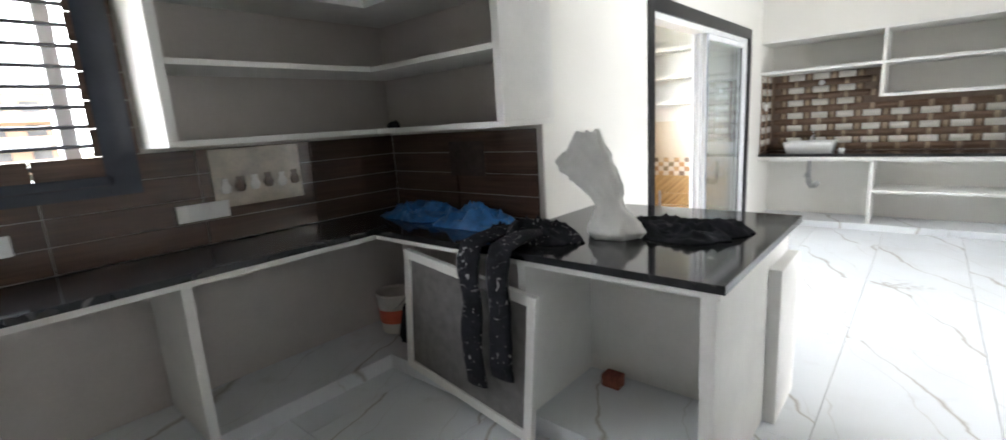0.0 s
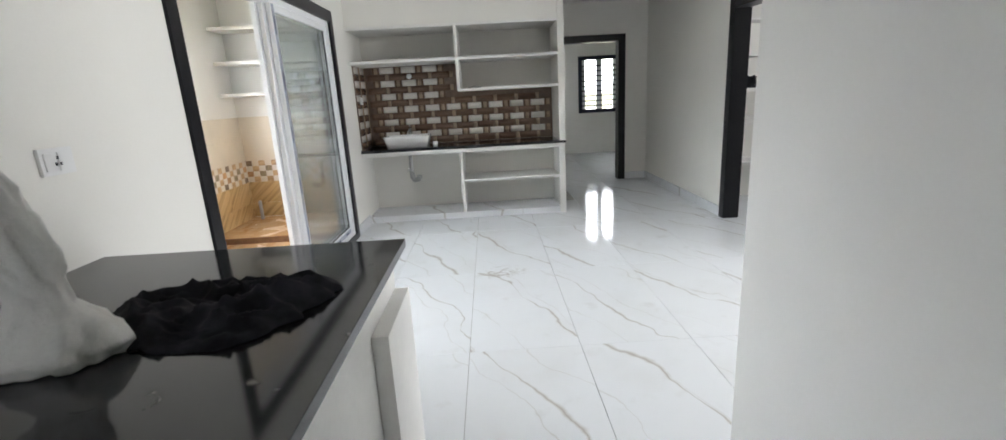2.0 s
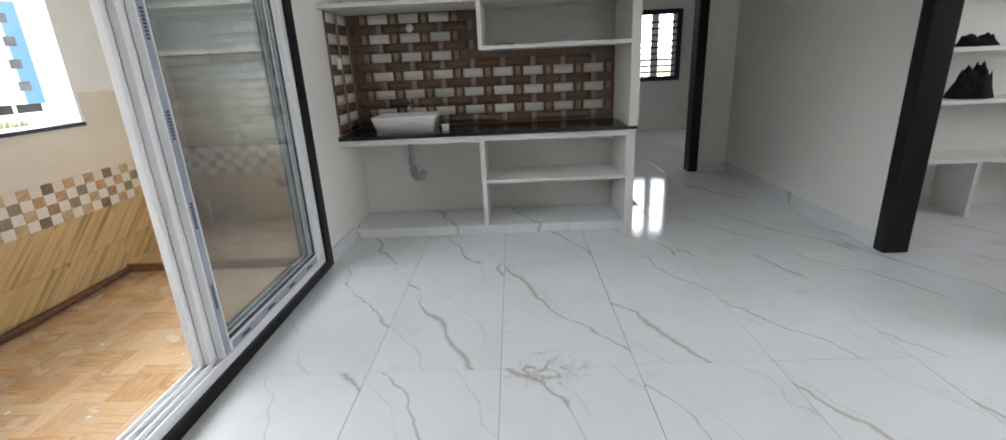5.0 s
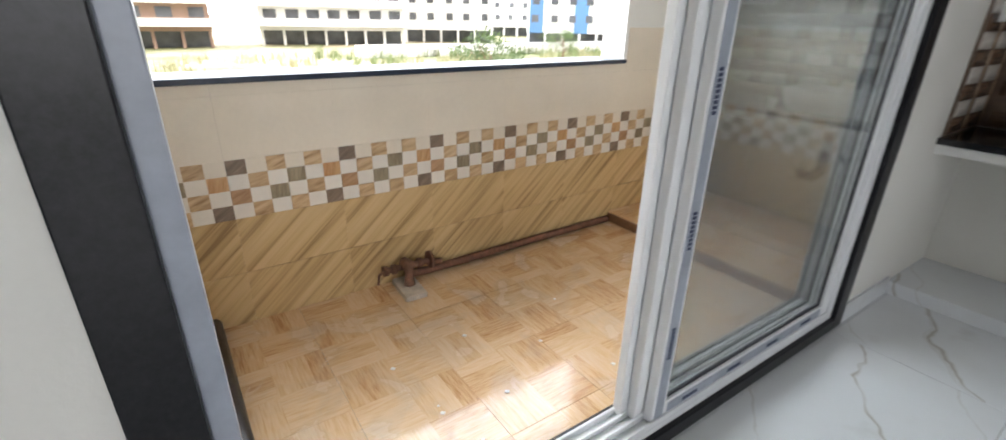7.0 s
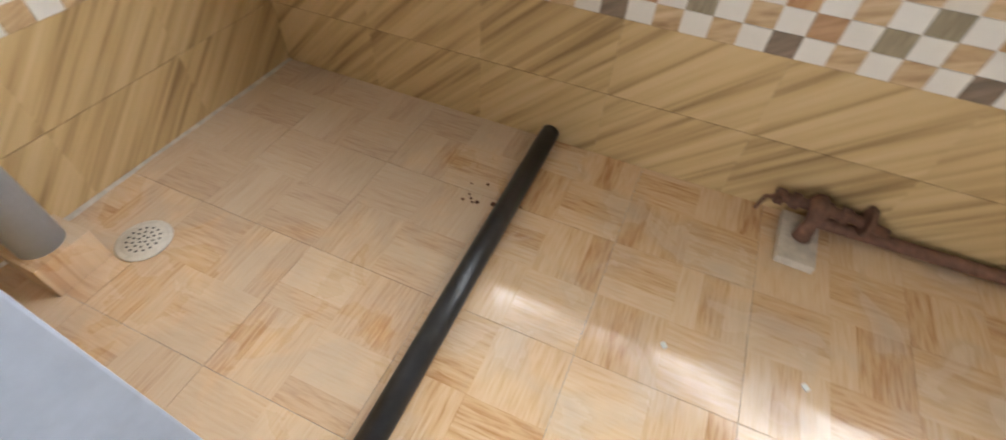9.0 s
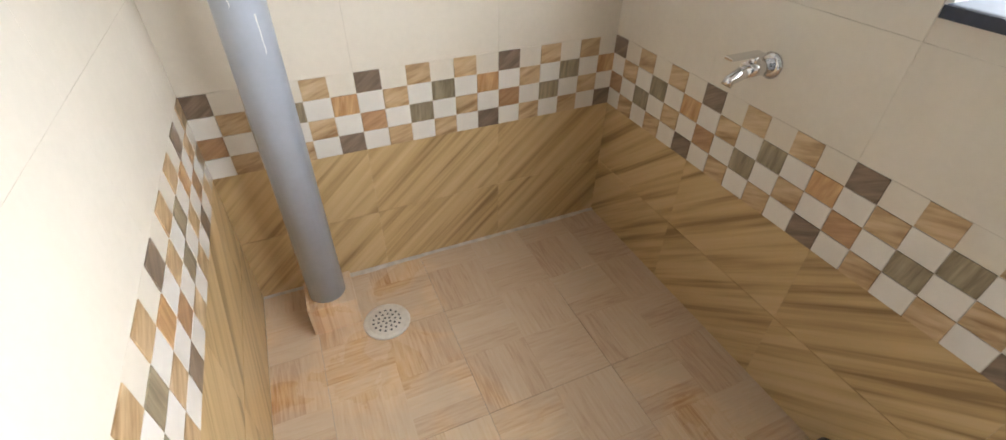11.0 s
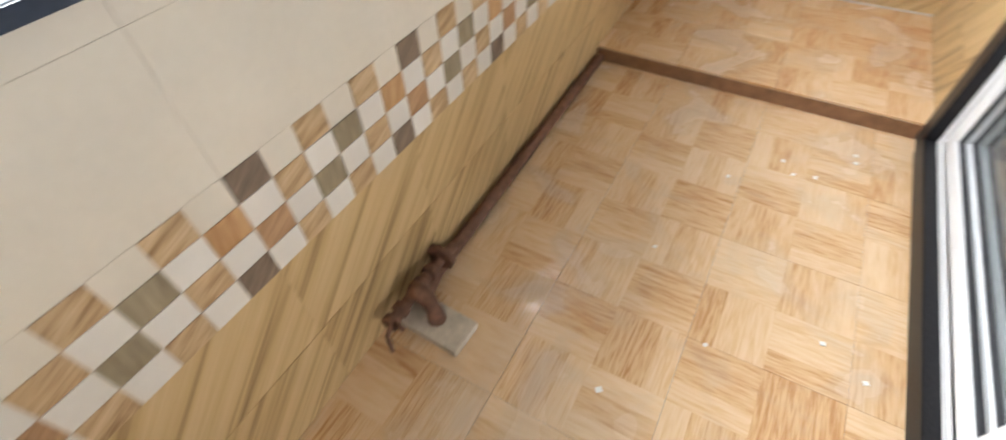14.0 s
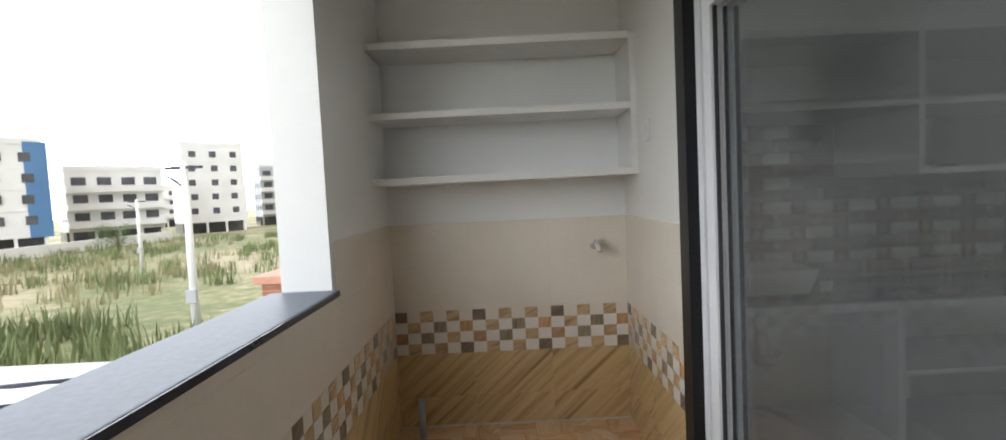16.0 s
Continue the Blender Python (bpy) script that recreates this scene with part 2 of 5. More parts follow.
PAINT = mat("cream_wall_paint", (0.80, 0.785, 0.735), 0.55, 0.03, 1.5, 0.15, 90)
WHITE = mat("white_wall_paint", (0.80, 0.80, 0.78), 0.5, 0.03, 2.0, 0.1, 90)
CEIL = mat("ceiling_paint", (0.82, 0.82, 0.80), 0.7, 0.03)
SHELFW = mat("white_shelf_paint", (0.78, 0.77, 0.74), 0.5, 0.06, 5, 0.15, 50)
GREYP = mat("grey_primer_paint", (0.60, 0.555, 0.52), 0.6, 0.08, 3, 0.15, 50)
GRANITE = mat("black_granite", (0.016, 0.016, 0.018), 0.10, 0.5, 120, 0, 400)
FRAMEGR = mat("black_granite_lining", (0.012, 0.012, 0.014), 0.3, 0.4, 90, 0, 300, spec=0.25)
SILLST = mat("grey_granite_sill", (0.11, 0.125, 0.155), 0.45, 0.15, 60, 0, 300, spec=0.3)
UPVC = mat("white_window_profile", (0.80, 0.81, 0.82), 0.3, 0.04, 4)
FILM = mat("blue_grey_protective_film", (0.34, 0.37, 0.43), 0.35, 0.15, 12)
GASKET = mat("dark_rubber_gasket", (0.03, 0.03, 0.035), 0.5, 0.2)
INK = mat("dark_blue_print", (0.03, 0.04, 0.09), 0.6, 0.1)
MARBLE = marble("white_veined_marble_tile")
GROUT = mat("grey_grout", (0.33, 0.32, 0.30), 0.85, 0.2, 20)
BGROUT = mat("brown_grout", (0.50, 0.36, 0.22), 0.85, 0.2, 20)
CREAM = mat("cream_wall_tile", (0.74, 0.675, 0.575), 0.22, 0.06, 3.0)
PARQ = parquet("parquet_floor_tile")
DIAG = wood_tile("diagonal_wood_wall_tile", 42, [(0.34, (0.29, 0.185, 0.08)), (0.42, (0.44, 0.30, 0.14)), (0.51, (0.56, 0.395, 0.195)), (0.66, (0.63, 0.46, 0.25))], 30, 1.0)
MOS = {
    "tan": wood_tile("tan_wood_square", 20, [(0.32, (0.31, 0.19, 0.09)), (0.5, (0.52, 0.36, 0.20)), (0.68, (0.64, 0.47, 0.29))], 7, 7),
    "dark": wood_tile("dark_brown_square", 35, [(0.3, (0.13, 0.095, 0.07)), (0.7, (0.29, 0.215, 0.155))], 8, 9),
    "olive": wood_tile("olive_striped_square", 85, [(0.3, (0.18, 0.145, 0.09)), (0.7, (0.40, 0.33, 0.22))], 9, 9),
    "orange": wood_tile("orange_wood_square", 80, [(0.3, (0.40, 0.20, 0.08)), (0.7, (0.66, 0.43, 0.22))], 8, 9),
    "rust": wood_tile("rust_wood_square", 30, [(0.3, (0.33, 0.18, 0.09)), (0.7, (0.53, 0.33, 0.18))], 8, 9),
    "white": mat("white_mosaic_square", (0.76, 0.72, 0.66), 0.25, 0.05, 8),
}
BROWNT = wood_tile("dark_brown_glazed_tile", 0, [(0.25, (0.055, 0.032, 0.022)), (0.6, (0.105, 0.062, 0.045)), (0.85, (0.15, 0.092, 0.066))], 20, 3, 0.16)
STEEL = mat("brushed_steel", (0.62, 0.62, 0.62), 0.22, 0.08, 30, metal=1.0)
CHROME = mat("chrome", (0.75, 0.75, 0.76), 0.08, 0.03, metal=1.0)
BLACKPIPE = mat("black_plastic_pipe", (0.02, 0.02, 0.022), 0.35, 0.6, 14, 0.2)
GREYPIPE = mat("grey_plastic_pipe", (0.42, 0.46, 0.53), 0.35, 0.08, 8, 0.05)
RUST = mat("rusty_pipe", (0.16, 0.075, 0.045), 0.75, 0.4, 30, 0.5)
CEMENT = mat("cement", (0.42, 0.39, 0.35), 0.9, 0.2, 15, 0.4)
CERAMIC = mat("white_ceramic", (0.86, 0.86, 0.85), 0.08, 0.02)
PLASTICG = mat("grey_waste_pipe", (0.36, 0.36, 0.36), 0.4, 0.08)
SWITCHW = mat("white_switch_plastic", (0.80, 0.80, 0.79), 0.3, 0.03)
BLACKCLOTH = mat("black_cloth", (0.016, 0.016, 0.020), 0.9, 0.8, 9, 0.6, 40, spec=0.2)


def splashed(name, base, splash, amount, scale, rough=0.9, bump=0.6, spec=0.2):
    """A surface with flecks and runs of pale plaster."""
    m = mat(name, base, rough, 0.6, 9, bump, 40, spec=spec)
    nt = m.node_tree
    b = nt.nodes["Principled BSDF"]
    geo = nt.nodes.new("ShaderNodeNewGeometry")
    n = node(nt, "ShaderNodeTexNoise", Scale=scale, Detail=7.0, Distortion=2.0)
    nt.links.new(geo.outputs["Position"], n.inputs["Vector"])
    fac = ramp_node(nt, n.outputs[0], [(amount, (0, 0, 0)), (amount + 0.06, (0.8, 0.8, 0.8))])
    mx = nt.nodes.new("ShaderNodeMix")
    mx.data_type = "RGBA"
    nt.links.new(fac, mx.inputs[0])
    nt.links.new(b.inputs["Base Color"].links[0].from_socket, mx.inputs[6])
    mx.inputs[7].default_value = (*splash, 1)
    nt.links.new(mx.outputs[2], b.inputs["Base Color"])
    return m


PLASTERED = splashed("black_cloth_splashed_with_plaster", (0.016, 0.016, 0.020), (0.42, 0.42, 0.42), 0.62, 27)
WORKTOP = splashed("dusty_black_granite", (0.016, 0.016, 0.018), (0.20, 0.19, 0.18), 0.67, 7, 0.08, 0, 0.5)
BLUEPLASTIC = mat("blue_plastic_sheet", (0.02, 0.13, 0.34), 0.35, 0.5, 12, 0.4, 40)
SACK = mat("white_woven_sack", (0.72, 0.71, 0.68), 0.55, 0.1, 12, 0.5, 120)
BUCKETM = mat("white_bucket_plastic", (0.68, 0.65, 0.6), 0.4, 0.15, 10)
REDM = mat("red_label", (0.55, 0.10, 0.05), 0.5, 0.15)
NETM = mat("grey_mesh_panel", (0.16, 0.155, 0.15), 0.7, 0.25, 20, 0.6, 250)
GLASS = glass("dusty_sliding_glass", (0.82, 0.84, 0.84), 0.035)
DARKFRAME = mat("dark_window_frame", (0.03, 0.035, 0.05), 0.22, 0.2)

# ---- helpers for meshes ----


def box(bm, x0, x1, y0, y1, z0, z1):
    v = [bm.verts.new(p) for p in ((x0, y0, z0), (x1, y0, z0), (x1, y1, z0), (x0, y1, z0), (x0, y0, z1), (x1, y0, z1), (x1, y1, z1), (x0, y1, z1))]
    return [bm.faces.new([v[i] for i in f]) for f in ((3, 2, 1, 0), (4, 5, 6, 7), (0, 1, 5, 4), (1, 2, 6, 5), (2, 3, 7, 6), (3, 0, 4, 7))]


def boxes(*rows, bevel=0.0):
    bm = bmesh.new()
    for r in rows:
        box(bm, *r)
    if bevel:
        bmesh.ops.bevel(bm, geom=bm.edges[:], offset=bevel, segments=2, affect="EDGES", profile=0.7)
    return bm


def tube(points, radius, seg=14, cap=True):
    """A round bar or pipe along points; radius may be a list."""
    bm = bmesh.new()
    pts = [Vector(p) for p in points]
    rs = radius if isinstance(radius, (list, tuple)) else [radius] * len(pts)
    rings = []
    for i, p in enumerate(pts):
        d = (pts[min(i + 1, len(pts) - 1)] - pts[max(i - 1, 0)]).normalized()
        a = d.orthogonal().normalized() if abs(d.z) < 0.95 else Vector((1, 0, 0))
        a = (a - d * a.dot(d)).normalized()
        if abs(d.z) < 0.95:
            a = Vector((0, 0, 1)).cross(d).normalized()
        c = d.cross(a)
        rings.append([bm.verts.new(p + (a * math.cos(k * 2 * math.pi / seg) + c * math.sin(k * 2 * math.pi / seg)) * rs[i]) for k in range(seg)])
    for q, r in zip(rings, rings[1:]):
        for k in range(seg):
            f = bm.faces.new((q[k], q[(k + 1) % seg], r[(k + 1) % seg], r[k]))
            f.smooth = True
    if cap:
        bm.faces.new(rings[0][::-1])
        bm.faces.new(rings[-1])
    return bm


def lathe(profile, center, seg=28):
    bm = bmesh.new()
    rings = [[bm.verts.new((center[0] + r * math.cos(k * 2 * math.pi / seg), center[1] + r * math.sin(k * 2 * math.pi / seg), center[2] + z)) for k in range(seg)] for r, z in profile]
    for q, r in zip(rings, rings[1:]):
        for k in range(seg):
            bm.faces.new((q[k], q[(k + 1) % seg], r[(k + 1) % seg], r[k])).smooth = True
    return bm


def mesh_of(name, bm, material):
    bmesh.ops.recalc_face_normals(bm, faces=bm.faces[:])
    me = bpy.data.meshes.new(name)
    bm.to_mesh(me)
    bm.free()
    me.materials.append(material)
    return me


def part(name, bm, material, parent, label=""):
    ob = new(name, mesh_of(name, bm, material))
    ob.parent = parent
    if parent is not None:
        ob.matrix_parent_inverse = parent.matrix_world.inverted() if parent.data else Matrix.Translation(-parent.location)
    return tagged(ob, label)


def single(name, bm, material, label="", category="", group="", kind=""):
    return tagged(new(name, mesh_of(name, bm, material)), label, category, group, kind)


def empty(name, at, label, category, group=""):
    ob = new(name)
    ob.location = at
    return tagged(ob, label, category, group)


def setting(name, bm, material, label=""):
    return single(name, bm, material, label, "", "", "structure")


def piece(name, me, parent, m):
    ob = new(name, me)
    ob.parent = parent
    ob.matrix_basis = m
    return ob

# ---- the large structure ----
W, WB, X0 = -1.22, -1.35, -2.70
YS, YN, ZB = -2.284, 2.245, -0.01
ZT = 0.735
H = 2.9
BR = -2.447
KW = -2.48

setting("floor", boxes((-2.7, 6.0, -6.0, 7.2, -0.15, -0.012)), GROUT, "grey grout bed under white marble floor tiles")
setting("balcony_floor", boxes((-2.9, WB, YS - 0.1, YN + 0.1, -0.2, ZB - 0.012)), BGROUT, "grout bed under parquet balcony tiles")
setting("ceiling", boxes((-2.7, 6.0, -6.0, 1.7, H, H + 0.15), (-2.9, 1.0, 1.7, 2.4, H, H + 0.15), (1.0, 6.0, 1.7, 7.2, 2.5, 2.65), (0.93, 6.0, 1.65, 1.7, 2.5, H)), CEIL, "white painted ceiling with a lower passage part")
setting("balcony_ceiling", boxes((-3.0, -2.702, BR, YN + 0.15, H + 0.002, H + 0.15)), CEIL)

# wall between dining space and balcony, with the sliding door's opening
DY0, DY1, DZ = -1.20, 1.282, 2.135
w_mid = setting("wall_balcony_east", boxes((WB, W, BR, DY0, -0.1, H), (WB, W, DY1, 2.4, -0.1, H), (WB, W, DY0, DY1, DZ, H)), PAINT, "pale cream painted wall round the sliding door")
# balcony's outer wall with a wide opening
OY0, OY1, OZ0, OZ1 = -1.373, 1.29, 1.03, 2.5
w_west = setting("wall_balcony_west", boxes((-2.89, X0, YS - 0.16, OY0, -0.2, H), (-2.89, X0, OY1, YN + 0.15, -0.2, H), (-2.89, X0, OY0, OY1, -0.2, OZ0), (-2.89, X0, OY0, OY1, OZ1, H)), WHITE, "white painted balcony parapet wall with open window")
w_south = setting("wall_balcony_south", boxes((-2.70, WB, BR, YS, -0.2, H)), WHITE, "white painted wall between kitchen and balcony")
w_north = setting("wall_balcony_north", boxes((X0, WB, YN, YN + 0.15, -0.2, H)), WHITE, "white painted end wall of the balcony")
setting("wall_basin_back", boxes((W, 1.0, 2.3, 2.4, -0.1, H)), PAINT)
setting("wall_passage", boxes((0.93, 1.0, 2.4, 3.68, -0.1, 2.5)), PAINT)
w_fd = setting("wall_passage_end", boxes((0.93, 1.12, 3.68, 3.8, -0.1, 2.5), (2.163, 2.60, 3.68, 3.8, -0.1, 2.5), (1.12, 2.163, 3.68, 3.8, 2.06, 2.5)), PAINT, "cream wall with a doorway into a bedroom")
w_right = setting("wall_passage_right", boxes((2.49, 2.61, 0.02, 0.204, -0.1, H), (2.49, 2.61, 1.22, 3.68, -0.1, 2.5), (2.49, 2.61, 0.204, 1.22, 2.06, 2.5), (2.61, 6.0, 0.02, 0.14, -0.1, H)), PAINT, "cream wall with a black-framed doorway")
setting("wall_kitchen_side", boxes((0.965, 1.10, -6.0, -2.1, -0.1, H)), WHITE, "plain white wall end beside the kitchen")
setting("wall_living_east", boxes((5.9, 6.0, -6.0, -3.2, -0.1, H), (5.9, 6.0, -0.8, 7.2, -0.1, H), (5.9, 6.0, -3.2, -0.8, -0.1, 0.75), (5.9, 6.0, -3.2, -0.8, 2.45, H)), PAINT)
setting("wall_south", boxes((-2.7, 6.0, -6.1, -6.0, -0.1, H)), GREYP)
KY0, KY1, KZ0, KZ1 = -5.3, -3.985, 1.20, 2.1
w_kit = setting("wall_kitchen_west", boxes((-2.68, KW, -6.0, KY0, -0.1, H), (-2.68, KW, KY1, BR, -0.1, H), (-2.68, KW, KY0, KY1, -0.1, KZ0), (-2.68, KW, KY0, KY1, KZ1, H)), GREYP, "kitchen wall with tiled backsplash and barred window")
w_kn = setting("wall_kitchen_north", boxes((KW, W, BR - 0.012, BR - 0.002, 0.0, H)), GREYP, "kitchen return wall behind the corner counter")
# rooms beyond the doorways
BWX0, BWX1 = 2.10, 2.98
w_bed = setting("wall_bedroom", boxes((0.9, BWX0, 7.0, 7.1, -0.1, 2.5), (BWX1, 6.0, 7.0, 7.1, -0.1, 2.5), (BWX0, BWX1, 7.0, 7.1, -0.1, 0.85), (BWX0, BWX1, 7.0, 7.1, 2.0, 2.5), (0.82, 0.9, 3.8, 7.1, -0.1, 2.5)), PAINT, "cream bedroom wall with a barred window")
setting("wall_store", boxes((2.61, 5.9, 2.1, 2.2, -0.1, 2.5)), PAINT)


# ---- granite frames round openings ----
def granite_frame(name, rows, label):
    root = empty(name, (rows[0][0], rows[0][2], 0), label, "door frame")
    for r in rows:
        part("jamb" if r[5] - r[4] > 0.5 else "lintel", boxes(r, bevel=0.003), FRAMEGR, root)
    return root


granite_frame("balcony_door_frame", [(-1.345, -1.205, DY0 - 0.012, DY0 + 0.078, 0.0, DZ + 0.012), (-1.388, -1.205, DY1 - 0.08, DY1 + 0.008, 0.0, DZ + 0.012), (-1.388, -1.205, DY0 + 0.078, DY1 - 0.08, DZ - 0.085, DZ + 0.012), (-1.388, -1.205, DY0 + 0.078, DY1 - 0.08, -0.012, 0.055)], "polished black granite frame round the sliding balcony door")
granite_frame("bedroom_door_frame", [(1.11, 1.21, 3.655, 3.82, 0, 2.065), (2.07, 2.17, 3.655, 3.82, 0, 2.065), (1.21, 2.07, 3.655, 3.82, 1.97, 2.065)], "black granite door frame of the open bedroom doorway")
granite_frame("store_door_frame", [(2.47, 2.63, 0.196, 0.29, 0, 2.068), (2.47, 2.63, 1.135, 1.228, 0, 2.068), (2.47, 2.63, 0.29, 1.135, 1.975, 2.068)], "black granite door frame of the open store room doorway")

# ---- sliding door ----
sd = empty("sliding_door", (-1.3, 0.06, 0.055), "white sliding glass door with protective film, pushed half open", "sliding door")
IY0, IY1, IZ0, IZ1 = DY0 + 0.078, DY1 - 0.08, 0.055, DZ - 0.085
part("side_frame", boxes((-1.356, -1.225, IY0, IY0 + 0.036, IZ0, IZ1), bevel=0.003), FILM, sd, "grey protective film on the side frame")
part("side_frame", boxes((-1.348, -1.225, IY1 - 0.04, IY1, IZ0, IZ1), bevel=0.003), UPVC, sd)
part("top_frame", boxes((-1.348, -1.225, IY0 + 0.036, IY1 - 0.04, IZ1 - 0.045, IZ1), bevel=0.003), UPVC, sd)
part("track_base", boxes((-1.348, -1.225, IY0 + 0.036, IY1 - 0.04, IZ0, IZ0 + 0.022)), UPVC, sd)
for tx in (-1.346, -1.312, -1.275, -1.235):
    part("track_rail", boxes((tx, tx + 0.008, IY0 + 0.036, IY1 - 0.04, IZ0 + 0.022, IZ0 + 0.045)), UPVC, sd)


def sash(x, y0, y1, glazed, film):
    z0, z1, d, w = IZ0 + 0.03, IZ1 - 0.03, 0.032, 0.062
    rows = [(x - d / 2, x + d / 2, y0, y0 + w, z0, z1), (x - d / 2, x + d / 2, y1 - w, y1, z0, z1), (x - d / 2, x + d / 2, y0 + w, y1 - w, z0, z0 + w), (x - d / 2, x + d / 2, y0 + w, y1 - w, z1 - w, z1)]
    for k, r in enumerate(rows):
        st = part("stile" if k < 2 else "rail", boxes(r, bevel=0.004), UPVC, sd)
        if film and k in (0, 2):
            strip = boxes((x + d / 2, x + d / 2 + 0.002, r[2] + 0.012, r[3] - 0.012, r[4] + 0.01, r[5] - 0.01))
            part("film_strip", strip, FILM, st, "blue-grey protective film")
            bm = bmesh.new()
            if k == 0:
                for q in range(5):
                    z = 0.33 + 0.37 * q
                    for j in range(9):
                        box(bm, x + d / 2 + 0.002, x + d / 2 + 0.0035, y0 + 0.022, y0 + 0.038, z + j * 0.013, z + j * 0.013 + 0.009)
            else:
                for q in range(4):
                    y = y0 + 0.15 + 0.26 * q
                    for j in range(8):
                        box(bm, x + d / 2 + 0.002, x + d / 2 + 0.0035, y + j * 0.010, y + j * 0.010 + 0.007, z0 + 0.024, z0 + 0.038)
            part("printed_marks", bm, INK, st, "dark bars of print on the film")
    part("gasket", boxes((x - 0.006, x + 0.006, y0 + w, y0 + w + 0.008, z0 + w, z1 - w), (x - 0.006, x + 0.006, y1 - w - 0.008, y1 - w, z0 + w, z1 - w), (x - 0.006, x + 0.006, y0 + w, y1 - w, z0 + w, z0 + w + 0.008)), GASKET, sd)
    if glazed:
        g = part("pane", boxes((x - 0.0025, x + 0.0025, y0 + w, y1 - w, z0 + w, z1 - w)), GLASS, sd, "dusty clear glass pane")
        g.visible_shadow = False


sash(-1.252, 0.00, 1.165, True, True)
sash(-1.292, -0.035, 1.155, True, False)
sash(-1.330, -0.06, 1.145, False, False)

# sill of the balcony opening
sill = tagged(new("balcony_sill", mesh_of("balcony_sill", boxes((-2.93, X0 + 0.025, OY0 + 0.002, OY1 - 0.002, OZ0 + 0.001, OZ0 + 0.026), bevel=0.006), SILLST)), "grey granite sill with a dark polished edge", "window sill")
part("sill_edge", boxes((X0 + 0.026, X0 + 0.030, OY0 + 0.002, OY1 - 0.002, OZ0 + 0.003, OZ0 + 0.024)), mat("dark_blue_polished_edge", (0.025, 0.035, 0.06), 0.2, 0.2, 80), sill, "dark polished edge")

# ---- kitchen ----
CZ = 0.845
ctop = tagged(new("kitchen_worktop", mesh_of("kitchen_worktop", boxes((KW + 0.002, -1.935, -6.0, -3.035, CZ - 0.03, CZ), (KW + 0.002, W, -3.035, BR - 0.014, CZ - 0.03, CZ), (W, -0.15, -3.035, -1.865, CZ - 0.03, CZ), bevel=0.002), WORKTOP)), "polished black granite worktop with dusty smears", "worktop")
slab = single("counter_slab", boxes((KW + 0.002, -1.953, -6.0, -3.015, CZ - 0.058, CZ - 0.031), (KW + 0.002, W, -3.015, BR - 0.014, CZ - 0.058, CZ - 0.031), (W + 0.001, -0.17, -3.015, -1.885, CZ - 0.058, CZ - 0.031)), SHELFW, "white painted slab under the black worktop", "counter slab")


def counter_unit(name, x0, x1, y0, y1, label):
    root = empty(name, ((x0 + x1) / 2, (y0 + y1) / 2, 0), label, "cabinet")
    part("panel", boxes((x0, x1, y0, y1, 0.0, CZ - 0.059), bevel=0.004), SHELFW, root)
    return root


counter_unit("cabinet_partition", KW + 0.004, -1.96, -3.95, -3.91, "white painted partition under the worktop")
counter_unit("cabinet_partition", KW + 0.004, -1.96, -5.2, -5.16, "white painted partition under the worktop")
pen = empty("peninsula_base", (-0.2, -2.4, 0), "white plastered end wall carrying the peninsula worktop", "counter base")
part("end_panel", boxes((-0.235, -0.185, -3.0, -1.95, 0.0, CZ - 0.059), bevel=0.004), SHELFW, pen)
part("back_panel", boxes((W + 0.002, -0.236, -2.46, -2.41, 0.0, CZ - 0.059)), SHELFW, pen)
part("pier", boxes((-0.184, -0.135, -2.33, -1.97, 0.0, 0.70), bevel=0.004), SHELFW, pen)
part("partition", boxes((-1.0, -0.96, -2.98, -2.461, 0.09, CZ - 0.059)), SHELFW, pen)
setting("cabinet_plinth", boxes((KW + 0.002, -1.99, -6.0, -2.98, 0.001, 0.085), (KW + 0.002, -0.236, -2.98, -2.462, 0.001, 0.085)), MARBLE, "white marble plinth inside the base cabinets")

# open shelves above the worktop
ush = empty("upper_shelf", (-2.3, -3.2, 1.345), "grey-white open wall shelf above the dark tiles", "shelf")
part("bottom_board", boxes((KW + 0.002, -2.08, -3.86, BR - 0.014, 1.345, 1.372), (-2.08, -1.14, -2.843, BR - 0.014, 1.345, 1.372), bevel=0.002), SHELFW, ush)
part("middle_board", boxes((KW + 0.002, -2.08, -3.82, BR - 0.014, 1.68, 1.705), (-2.08, -1.182, -2.843, BR - 0.014, 1.68, 1.705)), SHELFW, ush)
part("top_board", boxes((KW + 0.002, -2.08, -3.86, BR - 0.014, 2.01, 2.05), (-2.08, -1.14, -2.843, BR - 0.014, 2.01, 2.05)), SHELFW, ush)
part("end_board", boxes((KW + 0.002, -2.08, -3.86, -3.821, 1.373, 2.009)), SHELFW, ush)
part("end_board", boxes((-1.181, -1.14, -2.843, BR - 0.014, 1.373, 2.009)), SHELFW, ush)
setting("loft_slab", boxes((KW, -2.0, -6.0, BR - 0.014, 2.2, 2.3)), SHELFW)

